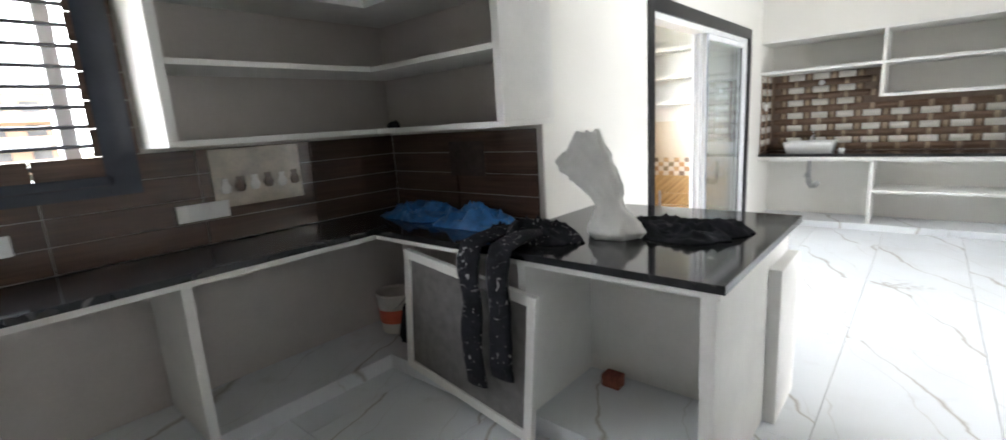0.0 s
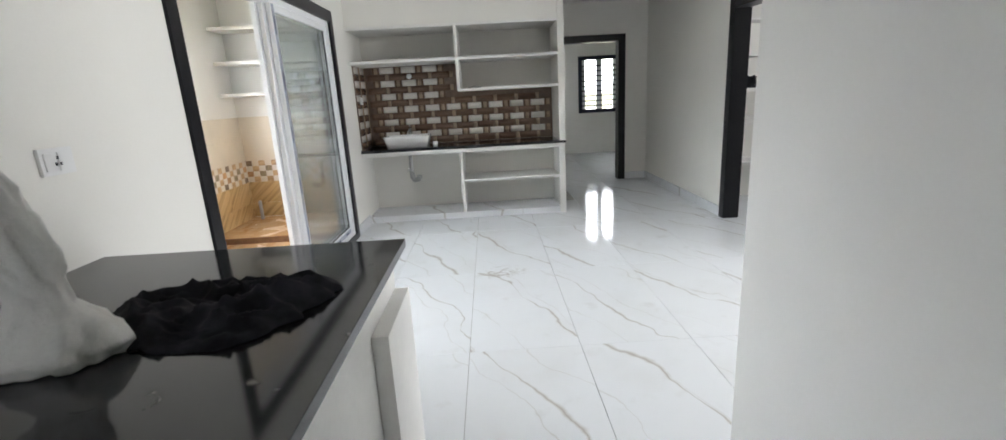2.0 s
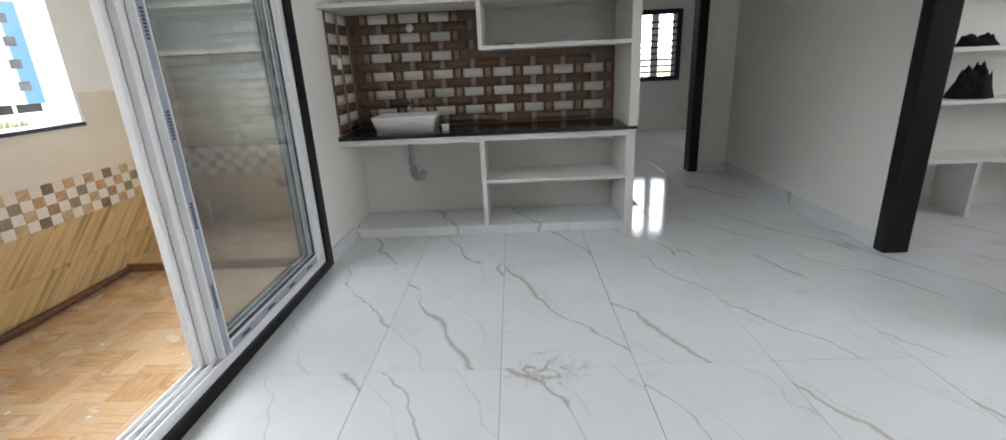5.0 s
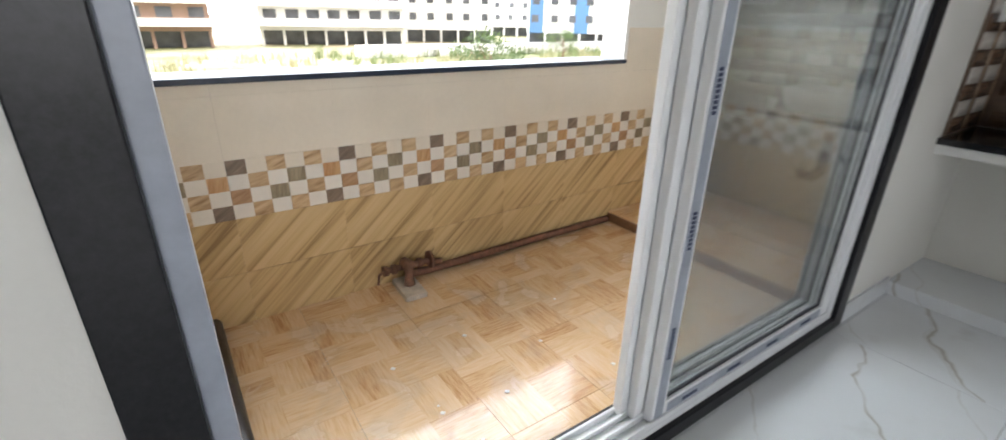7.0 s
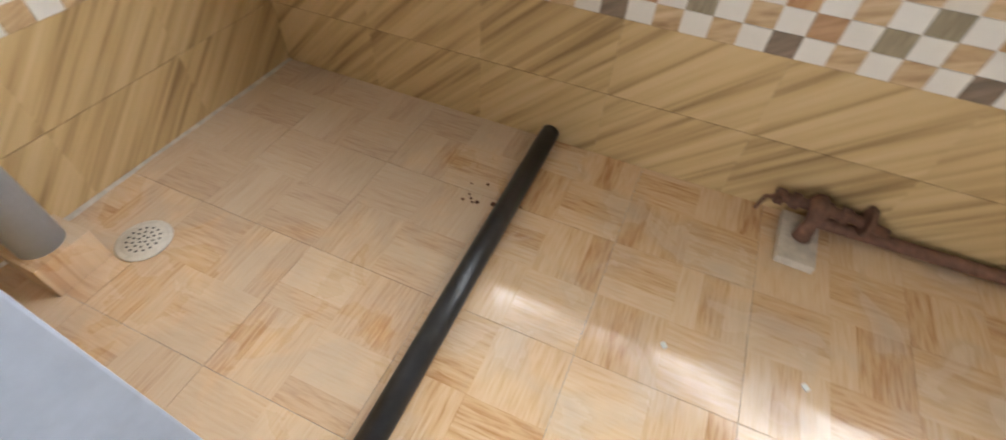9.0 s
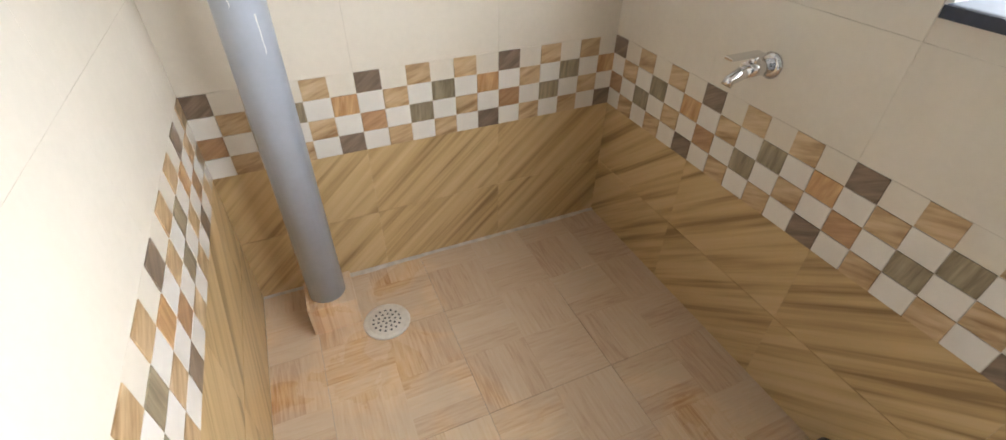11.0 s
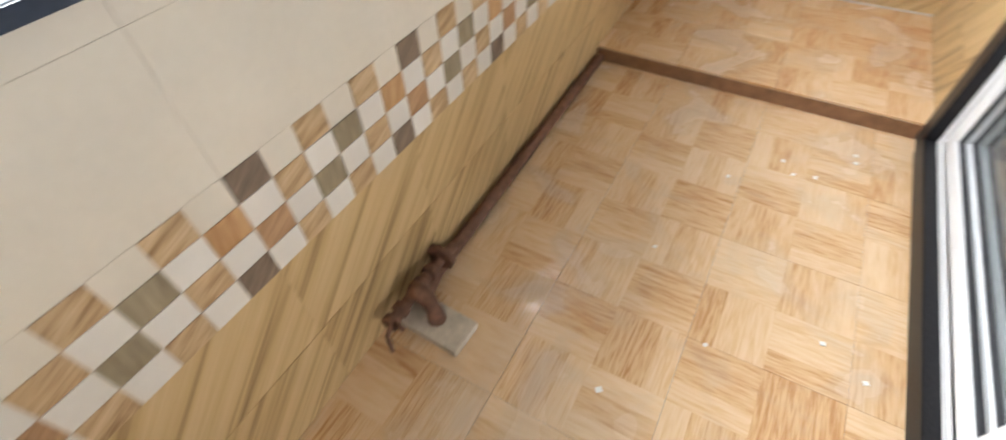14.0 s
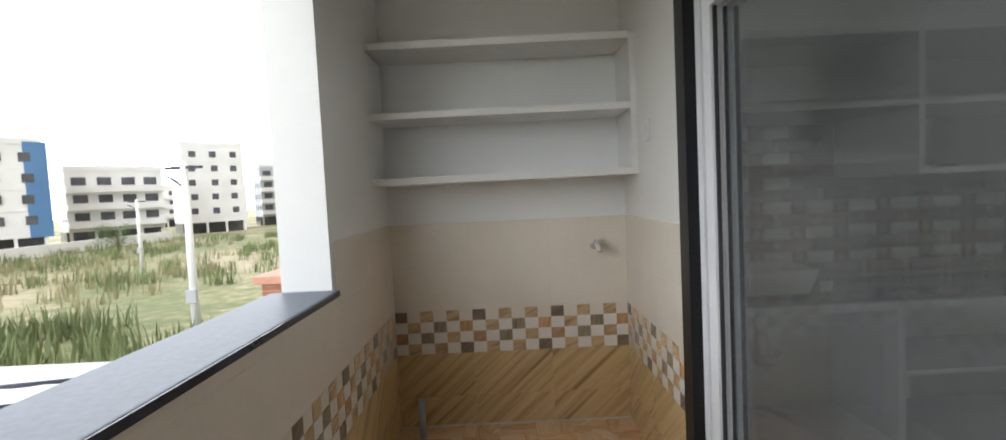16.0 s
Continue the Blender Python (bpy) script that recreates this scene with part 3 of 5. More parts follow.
# brown backsplash planks
plank_w = mesh_of("tile", boxes((0, 0.596, -0.009, 0, 0, 0.117), bevel=0.0015), BROWNT)
for r in range(4):
    z = CZ + 0.003 + r * 0.12
    for k in range(6):
        yy = -3.05 - 0.6 * k
        piece("tile", plank_w, w_kit, pose(KW + 0.002, yy, z, 0, 0, 90) if yy > -6 else pose(KW + 0.002, -5.9, z, 0, 0, 90))
    for k in range(2):
        piece("tile", plank_w, w_kn, pose(KW + 0.03 + 0.6 * k, BR - 0.014, z, 0, 0, 0))
side_w = mesh_of("tile", boxes((0, 0.596, -0.009, 0, 0, 0.117), bevel=0.0015), BROWNT)
for r in range(12):
    piece("tile", side_w, w_kit, pose(KW + 0.002, -4.04 , CZ + 0.003 + 0.12 * r, 0, 0, 90) @ Matrix.Diagonal((0.28, 1, 1, 1)))


def picture_tile(name, m, w, h, label):
    root = empty(name, m.translation, label, "decor tile")
    bm = boxes((0, w, -0.006, 0, 0, h), bevel=0.002)
    bm.transform(m)
    part("glaze", bm, mat("picture_tile_glaze", (0.50, 0.44, 0.36), 0.15, 0.35, 9), root)
    random.seed(5)
    for k in range(6):
        bm = lathe([(0.001, 0), (0.02, 0.004), (0.028, 0.03), (0.015, 0.06), (0.018, 0.08)], (0.06 + k * (w - 0.1) / 5, -0.004, 0.05 + 0.03 * random.random()), 10)
        for v in bm.verts:
            v.co.y = -0.006 + (v.co.y + 0.004) * 0.08
        bm.transform(m)
        part("painted_cup", bm, BROWNT if k % 2 else SHELFW, root)
    return root


picture_tile("picture_tile", pose(KW + 0.013, -3.60, 1.02, 0, 0, 90), 0.47, 0.30, "glossy decor tile with painted cups on dark backsplash")
dark_pic = empty("dark_picture_tile", (-1.75, BR - 0.03, 1.08), "dark decor tile with painted pots on the return wall", "decor tile")
part("glaze", boxes((-1.90, -1.62, BR - 0.030, BR - 0.024, 1.07, 1.27)), mat("dark_picture_glaze", (0.06, 0.04, 0.035), 0.15, 0.5, 18), dark_pic)


def switch_plate(name, m, w, h, n, label):
    root = empty(name, m.translation, label, "switch")
    bm = boxes((0, w, -0.012, 0, 0, h), bevel=0.003)
    bm.transform(m)
    part("plate", bm, SWITCHW, root)
    for k in range(n):
        bm = boxes((0.012 + k * (w - 0.024) / n, 0.006 + (k + 1) * (w - 0.024) / n, -0.017, -0.012, 0.014, h - 0.014), bevel=0.001)
        bm.transform(m)
        part("rocker", bm, SWITCHW, root)
    return root


switch_plate("switch_plate", pose(KW + 0.012, -3.78, 0.975, 0, 0, 90), 0.24, 0.085, 5, "white multi-switch plate on the dark backsplash")
switch_plate("switch_plate", pose(KW + 0.012, -4.6, 0.96, 0, 0, 90), 0.24, 0.085, 5, "white multi-switch plate on the dark backsplash")
sock = switch_plate("wall_socket", pose(W + 0.001, -2.02, 1.155, 0, 0, 90), 0.125, 0.085, 2, "white socket plate on the cream wall")
for dy in (0.045, 0.062, 0.0535):
    part("pin_hole", boxes((W + 0.0185, W + 0.0195, -2.02 + dy, -2.012 + dy, 1.185 + (0.02 if dy == 0.0535 else 0), 1.195 + (0.02 if dy == 0.0535 else 0))), GASKET, sock)

# kitchen window with granite frame and bars
kwin = tagged(empty("kitchen_window", (KW, -4.6, 1.2), "barred kitchen window in a black granite frame", "window"), kind="structure")
for r in ((-2.70, KW + 0.02, KY0, KY1, KZ0 - 0.001, KZ0 + 0.04), (-2.70, KW + 0.02, KY1 - 0.03, KY1 + 0.095, KZ0 - 0.05, KZ1 + 0.05), (-2.70, KW + 0.02, KY0, KY1 - 0.03, KZ1 - 0.04, KZ1 + 0.05)):
    part("granite_frame", boxes((max(r[0], KW + 0.003) if r[3] > KY1 or r[4] < KZ0 - 0.01 or r[5] > KZ1 else r[0], *r[1:]), bevel=0.003), DARKFRAME, kwin)
part("granite_frame", boxes((KW + 0.003, KW + 0.02, KY0, KY1 - 0.031, KZ0 - 0.05, KZ0 - 0.002)), DARKFRAME, kwin)
for y in (KY0 + 0.02, -4.72, -4.12):
    part("mullion", boxes((-2.64, -2.59, y, y + 0.06, KZ0 + 0.04, KZ1 - 0.04), bevel=0.003), UPVC, kwin)
for k in range(9):
    z = KZ0 + 0.09 + 0.085 * k
    part("bar", tube([(-2.56, KY0, z), (-2.56, KY1 - 0.03, z)], 0.0095, 8), DARKFRAME, kwin)

# ---- things in the kitchen ----


def crumple(name, cx, cy, z, rx, ry, hgt, material, seed, label, category, n=80):
    """A heap of cloth or sheeting: a folded height field with a ragged outline."""
    bm = bmesh.new()
    rows = []
    for j in range(10 + n // 2):
        f = j / (9 + n // 2)
        row = []
        for k in range(n):
            a = 2 * math.pi * k / n
            out = 1 + 0.28 * noise.noise((math.cos(a) * 1.6 + seed, math.sin(a) * 1.6, seed)) + 0.1 * noise.noise((math.cos(a) * 6, math.sin(a) * 6 + seed, 0))
            x, y = cx + rx * f * out * math.cos(a), cy + ry * f * out * math.sin(a)
            wx = x + 0.05 * noise.noise((x * 9, y * 9, seed))
            wy = y + 0.05 * noise.noise((x * 9 + 5, y * 9, seed))
            ridge = 1 - 2 * abs(noise.noise((wx * 5 + seed, wy * 13, 0.3)))
            crease = 1 - 2 * abs(noise.noise((wx * 19, wy * 26 + seed, 1.3)))
            lump = 0.5 + noise.noise((x * 5 + seed, y * 5, 4.4))
            fold = 0.55 * max(0, ridge) ** 2 + 0.34 * max(0, crease) ** 1.5 + 0.26 * lump
            h = hgt * (1 - f ** 4) * (0.12 + max(0, fold)) + 0.004
            row.append(bm.verts.new((x, y, z + max(h, 0.003))))
        rows.append(row)
    for q, r in zip(rows, rows[1:]):
        for k in range(n):
            bm.faces.new((q[k], q[(k + 1) % n], r[(k + 1) % n], r[k])).smooth = True
    base = [bm.verts.new((v.co.x, v.co.y, z + 0.001)) for v in rows[-1]]
    for k in range(n):
        bm.faces.new((rows[-1][k], rows[-1][(k + 1) % n], base[(k + 1) % n], base[k]))
    return single(name, bm, material, label, category)


crumple("crumpled_cloth", -0.52, -2.42, CZ, 0.28, 0.19, 0.075, BLACKCLOTH, 3.1, "crumpled dark clothes lying on the black worktop", "clothes")
crumple("plastic_sheet", -1.98, -2.66, CZ, 0.30, 0.16, 0.08, BLUEPLASTIC, 7.7, "crumpled blue plastic sheet on the corner worktop", "plastic sheet")
crumple("plastic_sheet", -1.52, -2.68, CZ, 0.27, 0.16, 0.095, BLUEPLASTIC, 12.2, "crumpled blue plastic sheet on the corner worktop", "plastic sheet")
crumple("crumpled_cloth", -1.05, -2.78, CZ, 0.24, 0.15, 0.085, PLASTERED, 9.4, "dusty black cloth heaped beside the sack", "clothes")
crumple("rag", -2.25, -2.6, 1.372, 0.05, 0.04, 0.04, BLACKCLOTH, 2.4, "small dark rag on the upper shelf", "rag", 18)


def sack(cx, cy):
    """A tall half-empty woven sack standing pinched and leaning over."""
    bm = bmesh.new()
    prof = [(0.0, 0.13, 0.0, 0.02), (0.04, 0.135, 0.0, 0.0), (0.12, 0.11, 0.0, 0.0), (0.18, 0.075, -0.02, 0.01), (0.24, 0.085, -0.05, 0.02), (0.32, 0.12, -0.09, 0.03), (0.40, 0.135, -0.13, 0.03), (0.47, 0.14, -0.16, 0.03), (0.54, 0.135, -0.18, 0.02), (0.57, 0.12, -0.18, 0.01)]
    n, rings = 56, []
    steps = 40
    for j in range(steps + 1):
        q = j / steps * (len(prof) - 1)
        i0 = min(int(q), len(prof) - 2)
        z, r, sx, sy = (prof[i0][c] + (prof[i0 + 1][c] - prof[i0][c]) * (q - i0) for c in range(4))
        ring = []
        for k in range(n):
            a = 2 * math.pi * k / n
            ca, sa = math.cos(a), math.sin(a)
            flat = 0.38 + 0.5 * max(0, 1 - z / 0.2)
            crease = 1 - 2 * abs(noise.noise((ca * 2.6 + z * 4, sa * 2.6, z * 11)))
            rr = 0.84 * r * (1 + 0.16 * crease + 0.08 * noise.noise((ca * 7, sa * 7, z * 40)) + 0.18 * noise.noise((ca * 2.2, sa * 2.2, z * 9)))
            tip = max(0, z - 0.3) / 0.27
            ring.append(bm.verts.new((cx + sx + rr * ca, cy + sy + rr * flat * sa, CZ + 0.002 + 0.70 * z + 0.07 * tip * ca + 0.05 * tip * max(0, 1 - abs(ca - 0.2) * 2))))
        rings.append(ring)
    for q, r in zip(rings, rings[1:]):
        for k in range(n):
            bm.faces.new((q[k], q[(k + 1) % n], r[(k + 1) % n], r[k])).smooth = True
    bm.faces.new(rings[0][::-1])
    return single("woven_sack", bm, SACK, "white woven plastic sack standing crumpled on worktop", "sack")


sack(-0.74, -2.62)


def hanging_cloth():
    """Trousers hung over the counter's edge, two legs of unequal length."""
    root = empty("black_trousers", (-1.15, -3.05, CZ), "black dusty trousers hanging over the worktop edge", "trousers")
    for x, w, drop in ((-1.17, 0.12, 0.58), (-1.01, 0.12, 0.50)):
        bm = bmesh.new()
        path = [(-2.80, CZ + 0.03)] + [(-2.90, CZ + 0.035), (-3.0, CZ + 0.03), (-3.07, CZ + 0.02), (-3.098, CZ - 0.04)] + [(-3.105, CZ - 0.04 - drop * k / 10) for k in range(1, 11)]
        rings = []
        for i, (y, z) in enumerate(path):
            ring = []
            for k in range(20):
                a = 2 * math.pi * k / 20
                wob = 1 + 0.2 * noise.noise((math.cos(a) * 2, z * 8, x * 9))
                n_y = 0.018 * math.sin(a) * wob + 0.01 * noise.noise((x * 5, z * 7, 2.0))
                xx = x + w / 2 * math.cos(a) * wob + 0.02 * noise.noise((z * 4, x, 0))
                ring.append(bm.verts.new((xx, y - n_y, z) if i > 3 else (xx, y, z + n_y)))
            rings.append(ring)
        for q, r in zip(rings, rings[1:]):
            for k in range(20):
                bm.faces.new((q[k], q[(k + 1) % 20], r[(k + 1) % 20], r[k])).smooth = True
        bm.faces.new(rings[0][::-1])
        bm.faces.new(rings[-1])
        part("trouser_leg", bm, PLASTERED, root)


hanging_cloth()


def mesh_screen():
    """A white framed mesh shutter that leans on the counter."""
    root = empty("mesh_screen", (-1.35, -3.15, 0), "white framed mesh shutter leaning against the open counter", "screen")
    m = pose(-1.80, -3.01, 0.088, -1, 5.0, -4)
    w, h, f, d = 0.90, 0.67, 0.045, 0.03
    for n, r in (("stile", (0, f, 0, d, 0, h)), ("stile", (w - f, w, 0, d, 0, h)), ("rail", (f, w - f, 0, d, 0, f)), ("rail", (f, w - f, 0, d, h - f, h))):
        bm = boxes(r, bevel=0.003)
        bm.transform(m)
        part(n, bm, SHELFW, root)
    bm = boxes((f, w - f, d * 0.4, d * 0.55, f, h - f))
    bm.transform(m)
    part("mesh_infill", bm, NETM, root, "grey fine mesh")


mesh_screen()


def bucket(x, y, z):
    root = empty("bucket", (x, y, z), "white plastic paint bucket with a red label", "bucket")
    part("body", lathe([(0.0, 0), (0.095, 0), (0.10, 0.01), (0.118, 0.24), (0.125, 0.245), (0.125, 0.26), (0.116, 0.262), (0.112, 0.24), (0.09, 0.02), (0, 0.02)], (x, y, z)), BUCKETM, root)
    part("label", lathe([(0.1065, 0.07), (0.115, 0.16)], (x, y, z)), REDM, root, "red printed label")
    part("handle", tube([(x - 0.125, y, z + 0.25)] + [(x - 0.125 * math.cos(a * 0.314), y - 0.10 * math.sin(a * 0.314), z + 0.25 - 0.10 * math.sin(a * 0.314)) for a in range(1, 10)] + [(x + 0.125, y, z + 0.25)], 0.003, 6), STEEL, root)


bucket(-2.26, -2.72, 0.086)
crumple("black_bag", -2.05, -2.72, 0.086, 0.13, 0.11, 0.28, BLACKCLOTH, 4.2, "black plastic bag slumped under the counter", "bag", 26)
crumple("black_bag", -1.55, -2.70, 0.086, 0.16, 0.12, 0.34, BLACKCLOTH, 5.9, "black plastic bag slumped under the counter", "bag", 26)
single("broken_brick", boxes((-0.98 + 0.15, -0.98 + 0.24, -2.60, -2.53, 0.086, 0.15), bevel=0.01), mat("red_brick", (0.25, 0.08, 0.05), 0.9, 0.35, 40, 0.5), "broken red brick under the peninsula", "brick")

# ---- wash basin unit ----
BZ = 0.815
single("basin_counter", boxes((W + 0.002, 1.005, 1.765, 2.288, BZ - 0.03, BZ), bevel=0.003), GRANITE, "polished black granite wash counter", "counter")
bu = empty("basin_cabinet", (-0.1, 2.0, 0), "white open cabinet with shelves below the wash counter", "cabinet")
part("counter_slab", boxes((W + 0.002, 0.93, 1.785, 2.288, BZ - 0.075, BZ - 0.031)), SHELFW, bu)
part("divider", boxes((-0.165, -0.13, 1.80, 2.288, 0.071, BZ - 0.076), bevel=0.003), SHELFW, bu)
part("shelf", boxes((-0.129, 0.929, 1.80, 2.288, 0.41, 0.435), bevel=0.003), SHELFW, bu)
part("side_wall", boxes((0.93, 0.995, 1.78, 2.30, 0.0, BZ - 0.031), bevel=0.003), SHELFW, bu)
part("plinth", boxes((W + 0.002, 0.929, 1.80, 2.288, 0.001, 0.07), bevel=0.002), MARBLE, bu, "white veined marble plinth")
us = empty("basin_upper_shelf", (0, 2.0, 1.39), "white open wall shelf above the wash basin tiles", "shelf")
part("side_wall", boxes((0.93, 0.995, 1.716, 2.30, BZ + 0.001, H - 0.002)), PAINT, us)
part("lower_board", boxes((-0.13, 0.929, 1.716, 2.288, 1.385, 1.412), bevel=0.003), SHELFW, us)
part("middle_board", boxes((W + 0.002, 0.929, 1.716, 2.288, 1.70, 1.728), bevel=0.003), SHELFW, us)
part("top_board", boxes((W + 0.002, 0.929, 1.716, 2.288, 2.03, 2.058), bevel=0.003), SHELFW, us)
part("divider", boxes((-0.13, -0.10, 1.716, 2.288, 1.413, 1.699), bevel=0.002), SHELFW, us)
part("divider", boxes((-0.13, -0.10, 1.716, 2.288, 1.729, 2.029), bevel=0.002), SHELFW, us)
part("head_panel", boxes((W + 0.002, 0.929, 1.722, 2.288, 2.059, H - 0.002)), PAINT, us)
single("wire_offcut", tube([(-0.02, 1.78, 1.416), (0.05, 1.76, 1.42), (0.12, 1.79, 1.416)], 0.004, 6), GASKET, "short dark wire offcut on the shelf", "wire")


def basin(cx, cy):
    root = empty("wash_basin", (cx, cy, BZ), "white ceramic rectangular counter-top wash basin", "wash basin")
    w, d, h = 0.25, 0.165, 0.125
    bm = bmesh.new()

    def ring(fw, fd, z, r):
        pts = []
        for q, (sx, sy) in enumerate(((1, 1), (-1, 1), (-1, -1), (1, -1))):
            for k in range(6):
                a = math.pi / 2 * (q + k / 5)
                pts.append(bm.verts.new((cx + sx * (fw - r) + r * math.cos(a), cy + sy * (fd - r) + r * math.sin(a), BZ + z)))
        return pts
    rs = [ring(w - 0.03, d - 0.03, 0.0, 0.03), ring(w - 0.005, d - 0.005, h * 0.8, 0.03), ring(w, d, h - 0.004, 0.03), ring(w - 0.004, d - 0.004, h, 0.03), ring(w - 0.014, d - 0.014, h, 0.025), ring(w - 0.02, d - 0.02, h - 0.01, 0.025), ring(w - 0.06, d - 0.06, 0.03, 0.03)]
    for q, r in zip(rs, rs[1:]):
        for k in range(24):
            bm.faces.new((q[k], q[(k + 1) % 24], r[(k + 1) % 24], r[k])).smooth = True
    bm.faces.new(rs[0][::-1])
    bm.faces.new(rs[-1])
    part("bowl", bm, CERAMIC, root)
    part("drain", lathe([(0, 0.032), (0.02, 0.033), (0.022, 0.031)], (cx, cy, BZ)), CHROME, root)


basin(-0.74, 2.02)
tapb = empty("basin_tap", (-0.74, 2.22, BZ), "small chrome pillar tap behind the basin", "tap")
part("body", tube([(-0.74, 2.235, BZ), (-0.74, 2.235, BZ + 0.19)], [0.02, 0.016], 14), CHROME, tapb)
part("spout", tube([(-0.74, 2.235, BZ + 0.16), (-0.74, 2.17, BZ + 0.185), (-0.74, 2.12, BZ + 0.165)], 0.011, 10), CHROME, tapb)
part("lever", tube([(-0.74, 2.235, BZ + 0.19), (-0.74, 2.19, BZ + 0.225)], 0.007, 8), CHROME, tapb)
single("soap_cup", lathe([(0, 0), (0.025, 0), (0.03, 0.05), (0.026, 0.05), (0.02, 0.01), (0, 0.01)], (-0.43, 1.92, BZ), 16), CERAMIC, "small white cup beside the basin", "cup")
wp = empty("waste_pipe", (-0.74, 2.05, 0.4), "grey plastic waste pipe with an open elbow", "pipe")
part("pipe", tube([(-0.74, 2.05, BZ - 0.076), (-0.74, 2.05, 0.50)], 0.022, 14), PLASTICG, wp)
part("elbow", tube([(-0.74, 2.05, 0.52), (-0.735, 2.045, 0.46), (-0.71, 2.03, 0.43), (-0.66, 2.0, 0.44), (-0.645, 1.99, 0.48)], 0.03, 14), PLASTICG, wp)
part("valve", tube([(-0.80, 2.28, 0.52), (-0.80, 2.18, 0.52), (-0.78, 2.16, 0.56)], 0.014, 10), CHROME, wp, "chrome angle valve")
single("light_point", lathe([(0, 0), (0.03, 0), (0.032, 0.012), (0.02, 0.03), (0, 0.03)], (0, 0, 0), 18), CERAMIC, "white round lamp holder with a dark centre on the tiles", "lamp holder").matrix_basis = pose(-0.70, 2.276, 1.585, 90, 0, 0)

# basket-weave tiles above the counter
wb = setting("basin_backsplash", boxes((W + 0.003, -0.131, 2.289, 2.299, BZ + 0.001, 1.699), (-0.131, 0.929, 2.289, 2.299, BZ + 0.001, 1.384)), mat("dark_tile_ground", (0.15, 0.10, 0.07), 0.3, 0.3, 20), "brown and cream basket-weave tiles behind the basin")
wleft = setting("basin_side_backsplash", boxes((W + 0.001, W + 0.009, 1.82, 2.287, BZ + 0.001, 1.70)), mat("dark_side_tile_ground", (0.15, 0.10, 0.07), 0.3, 0.3, 20), "brown and cream basket-weave tiles beside the basin")
CREAMBAR = wood_tile("cream_weave_bar", 0, [(0.3, (0.66, 0.62, 0.56)), (0.7, (0.80, 0.77, 0.72))], 10, 6, 0.25)
BROWNBAR = wood_tile("brown_weave_bar", 0, [(0.3, (0.10, 0.06, 0.04)), (0.7, (0.24, 0.155, 0.105))], 12, 6, 0.25)
TANBAR = wood_tile("tan_weave_strip", 90, [(0.3, (0.30, 0.21, 0.14)), (0.7, (0.50, 0.39, 0.29))], 12, 6, 0.25)


def bar_mesh(name, w, h, material, d=0.006):
    bm = bmesh.new()
    n = 6
    rows = [[bm.verts.new((w * (k / n - 0.5), -d * (0.4 + 0.6 * math.sin(math.pi * k / n)), z)) for k in range(n + 1)] for z in (0, h)]
    for k in range(n):
        bm.faces.new((rows[0][k], rows[0][k + 1], rows[1][k + 1], rows[1][k])).smooth = True
    back = [bm.verts.new((sx * w / 2, 0, z)) for sx, z in ((-1, 0), (1, 0), (1, h), (-1, h))]
    bm.faces.new((back[0], rows[0][0], rows[1][0], back[3]))
    bm.faces.new((back[1], back[2], rows[1][n], rows[0][n]))
    bm.faces.new(rows[1] + [back[2], back[3]])
    bm.faces.new([back[0], back[1]] + rows[0][::-1])
    return mesh_of(name, bm, material)


wbar, bbar, tbar = bar_mesh("tile", 0.158, 0.068, CREAMBAR), bar_mesh("tile", 0.196, 0.068, BROWNBAR), bar_mesh("tile", 0.040, 0.068, TANBAR)
bstrip = bar_mesh("tile", 0.017, 0.068, BROWNBAR)
PW, RH = 0.245, 0.0725
for r in range(12):
    z = BZ + 0.012 + r * RH
    for k in range(10):
        for me, x in (((wbar, W + 0.02 + PW * k), (tbar, W + 0.02 + PW * (k + 0.5)), (bstrip, W + 0.02 + PW * (k + 0.5) - 0.028), (bstrip, W + 0.02 + PW * (k + 0.5) + 0.028)) if r % 2 else ((bbar, W + 0.02 + PW * (k + 0.5)), (tbar, W + 0.02 + PW * k))):
            wide = 0.1 if me in (wbar, bbar) else 0.03
            if x - wide < W + 0.0 or x + wide > 0.94 or (z + RH > 1.39 and x + wide > -0.12) or z + RH > 1.705:
                continue
            piece("tile", me, wb, pose(x, 2.2885, z))
    for k in range(2):
        y = 1.93 + PW * k
        piece("tile", wbar if r % 2 else bbar, wleft, pose(W + 0.0095, y, z, 0, 0, 90))
        piece("tile", tbar, wleft, pose(W + 0.0095, y + PW / 2, z, 0, 0, 90))
switch_plate("switch_plate", pose(W + 0.017, 1.93, 1.30, 0, 0, 90), 0.08, 0.08, 1, "small white switch beside the basin tiles")

# ---- balcony ----
# raised platform at the north end
plat = setting("balcony_platform", boxes((X0, WB, 1.29, YN, ZB - 0.011, 0.050)), mat("brown_kerb_tile", (0.24, 0.12, 0.06), 0.4, 0.25, 20), "raised tiled platform with a brown kerb")
# shelves on the end wall
SHELF_Z = (1.455, 1.785, 2.133)
bsh = empty("balcony_shelf", (-2.0, YN - 0.15, 1.45), "white painted three-tier masonry shelf in the balcony", "shelf")
for z in SHELF_Z:
    part("shelf_board", boxes((X0 + 0.001, WB - 0.032, YN - 0.30, YN - 0.001, z, z + 0.035), bevel=0.003), SHELFW, bsh)
part("side_board", boxes((WB - 0.031, WB - 0.001, YN - 0.30, YN - 0.001, SHELF_Z[0], SHELF_Z[2] + 0.035), bevel=0.003), SHELFW, bsh)


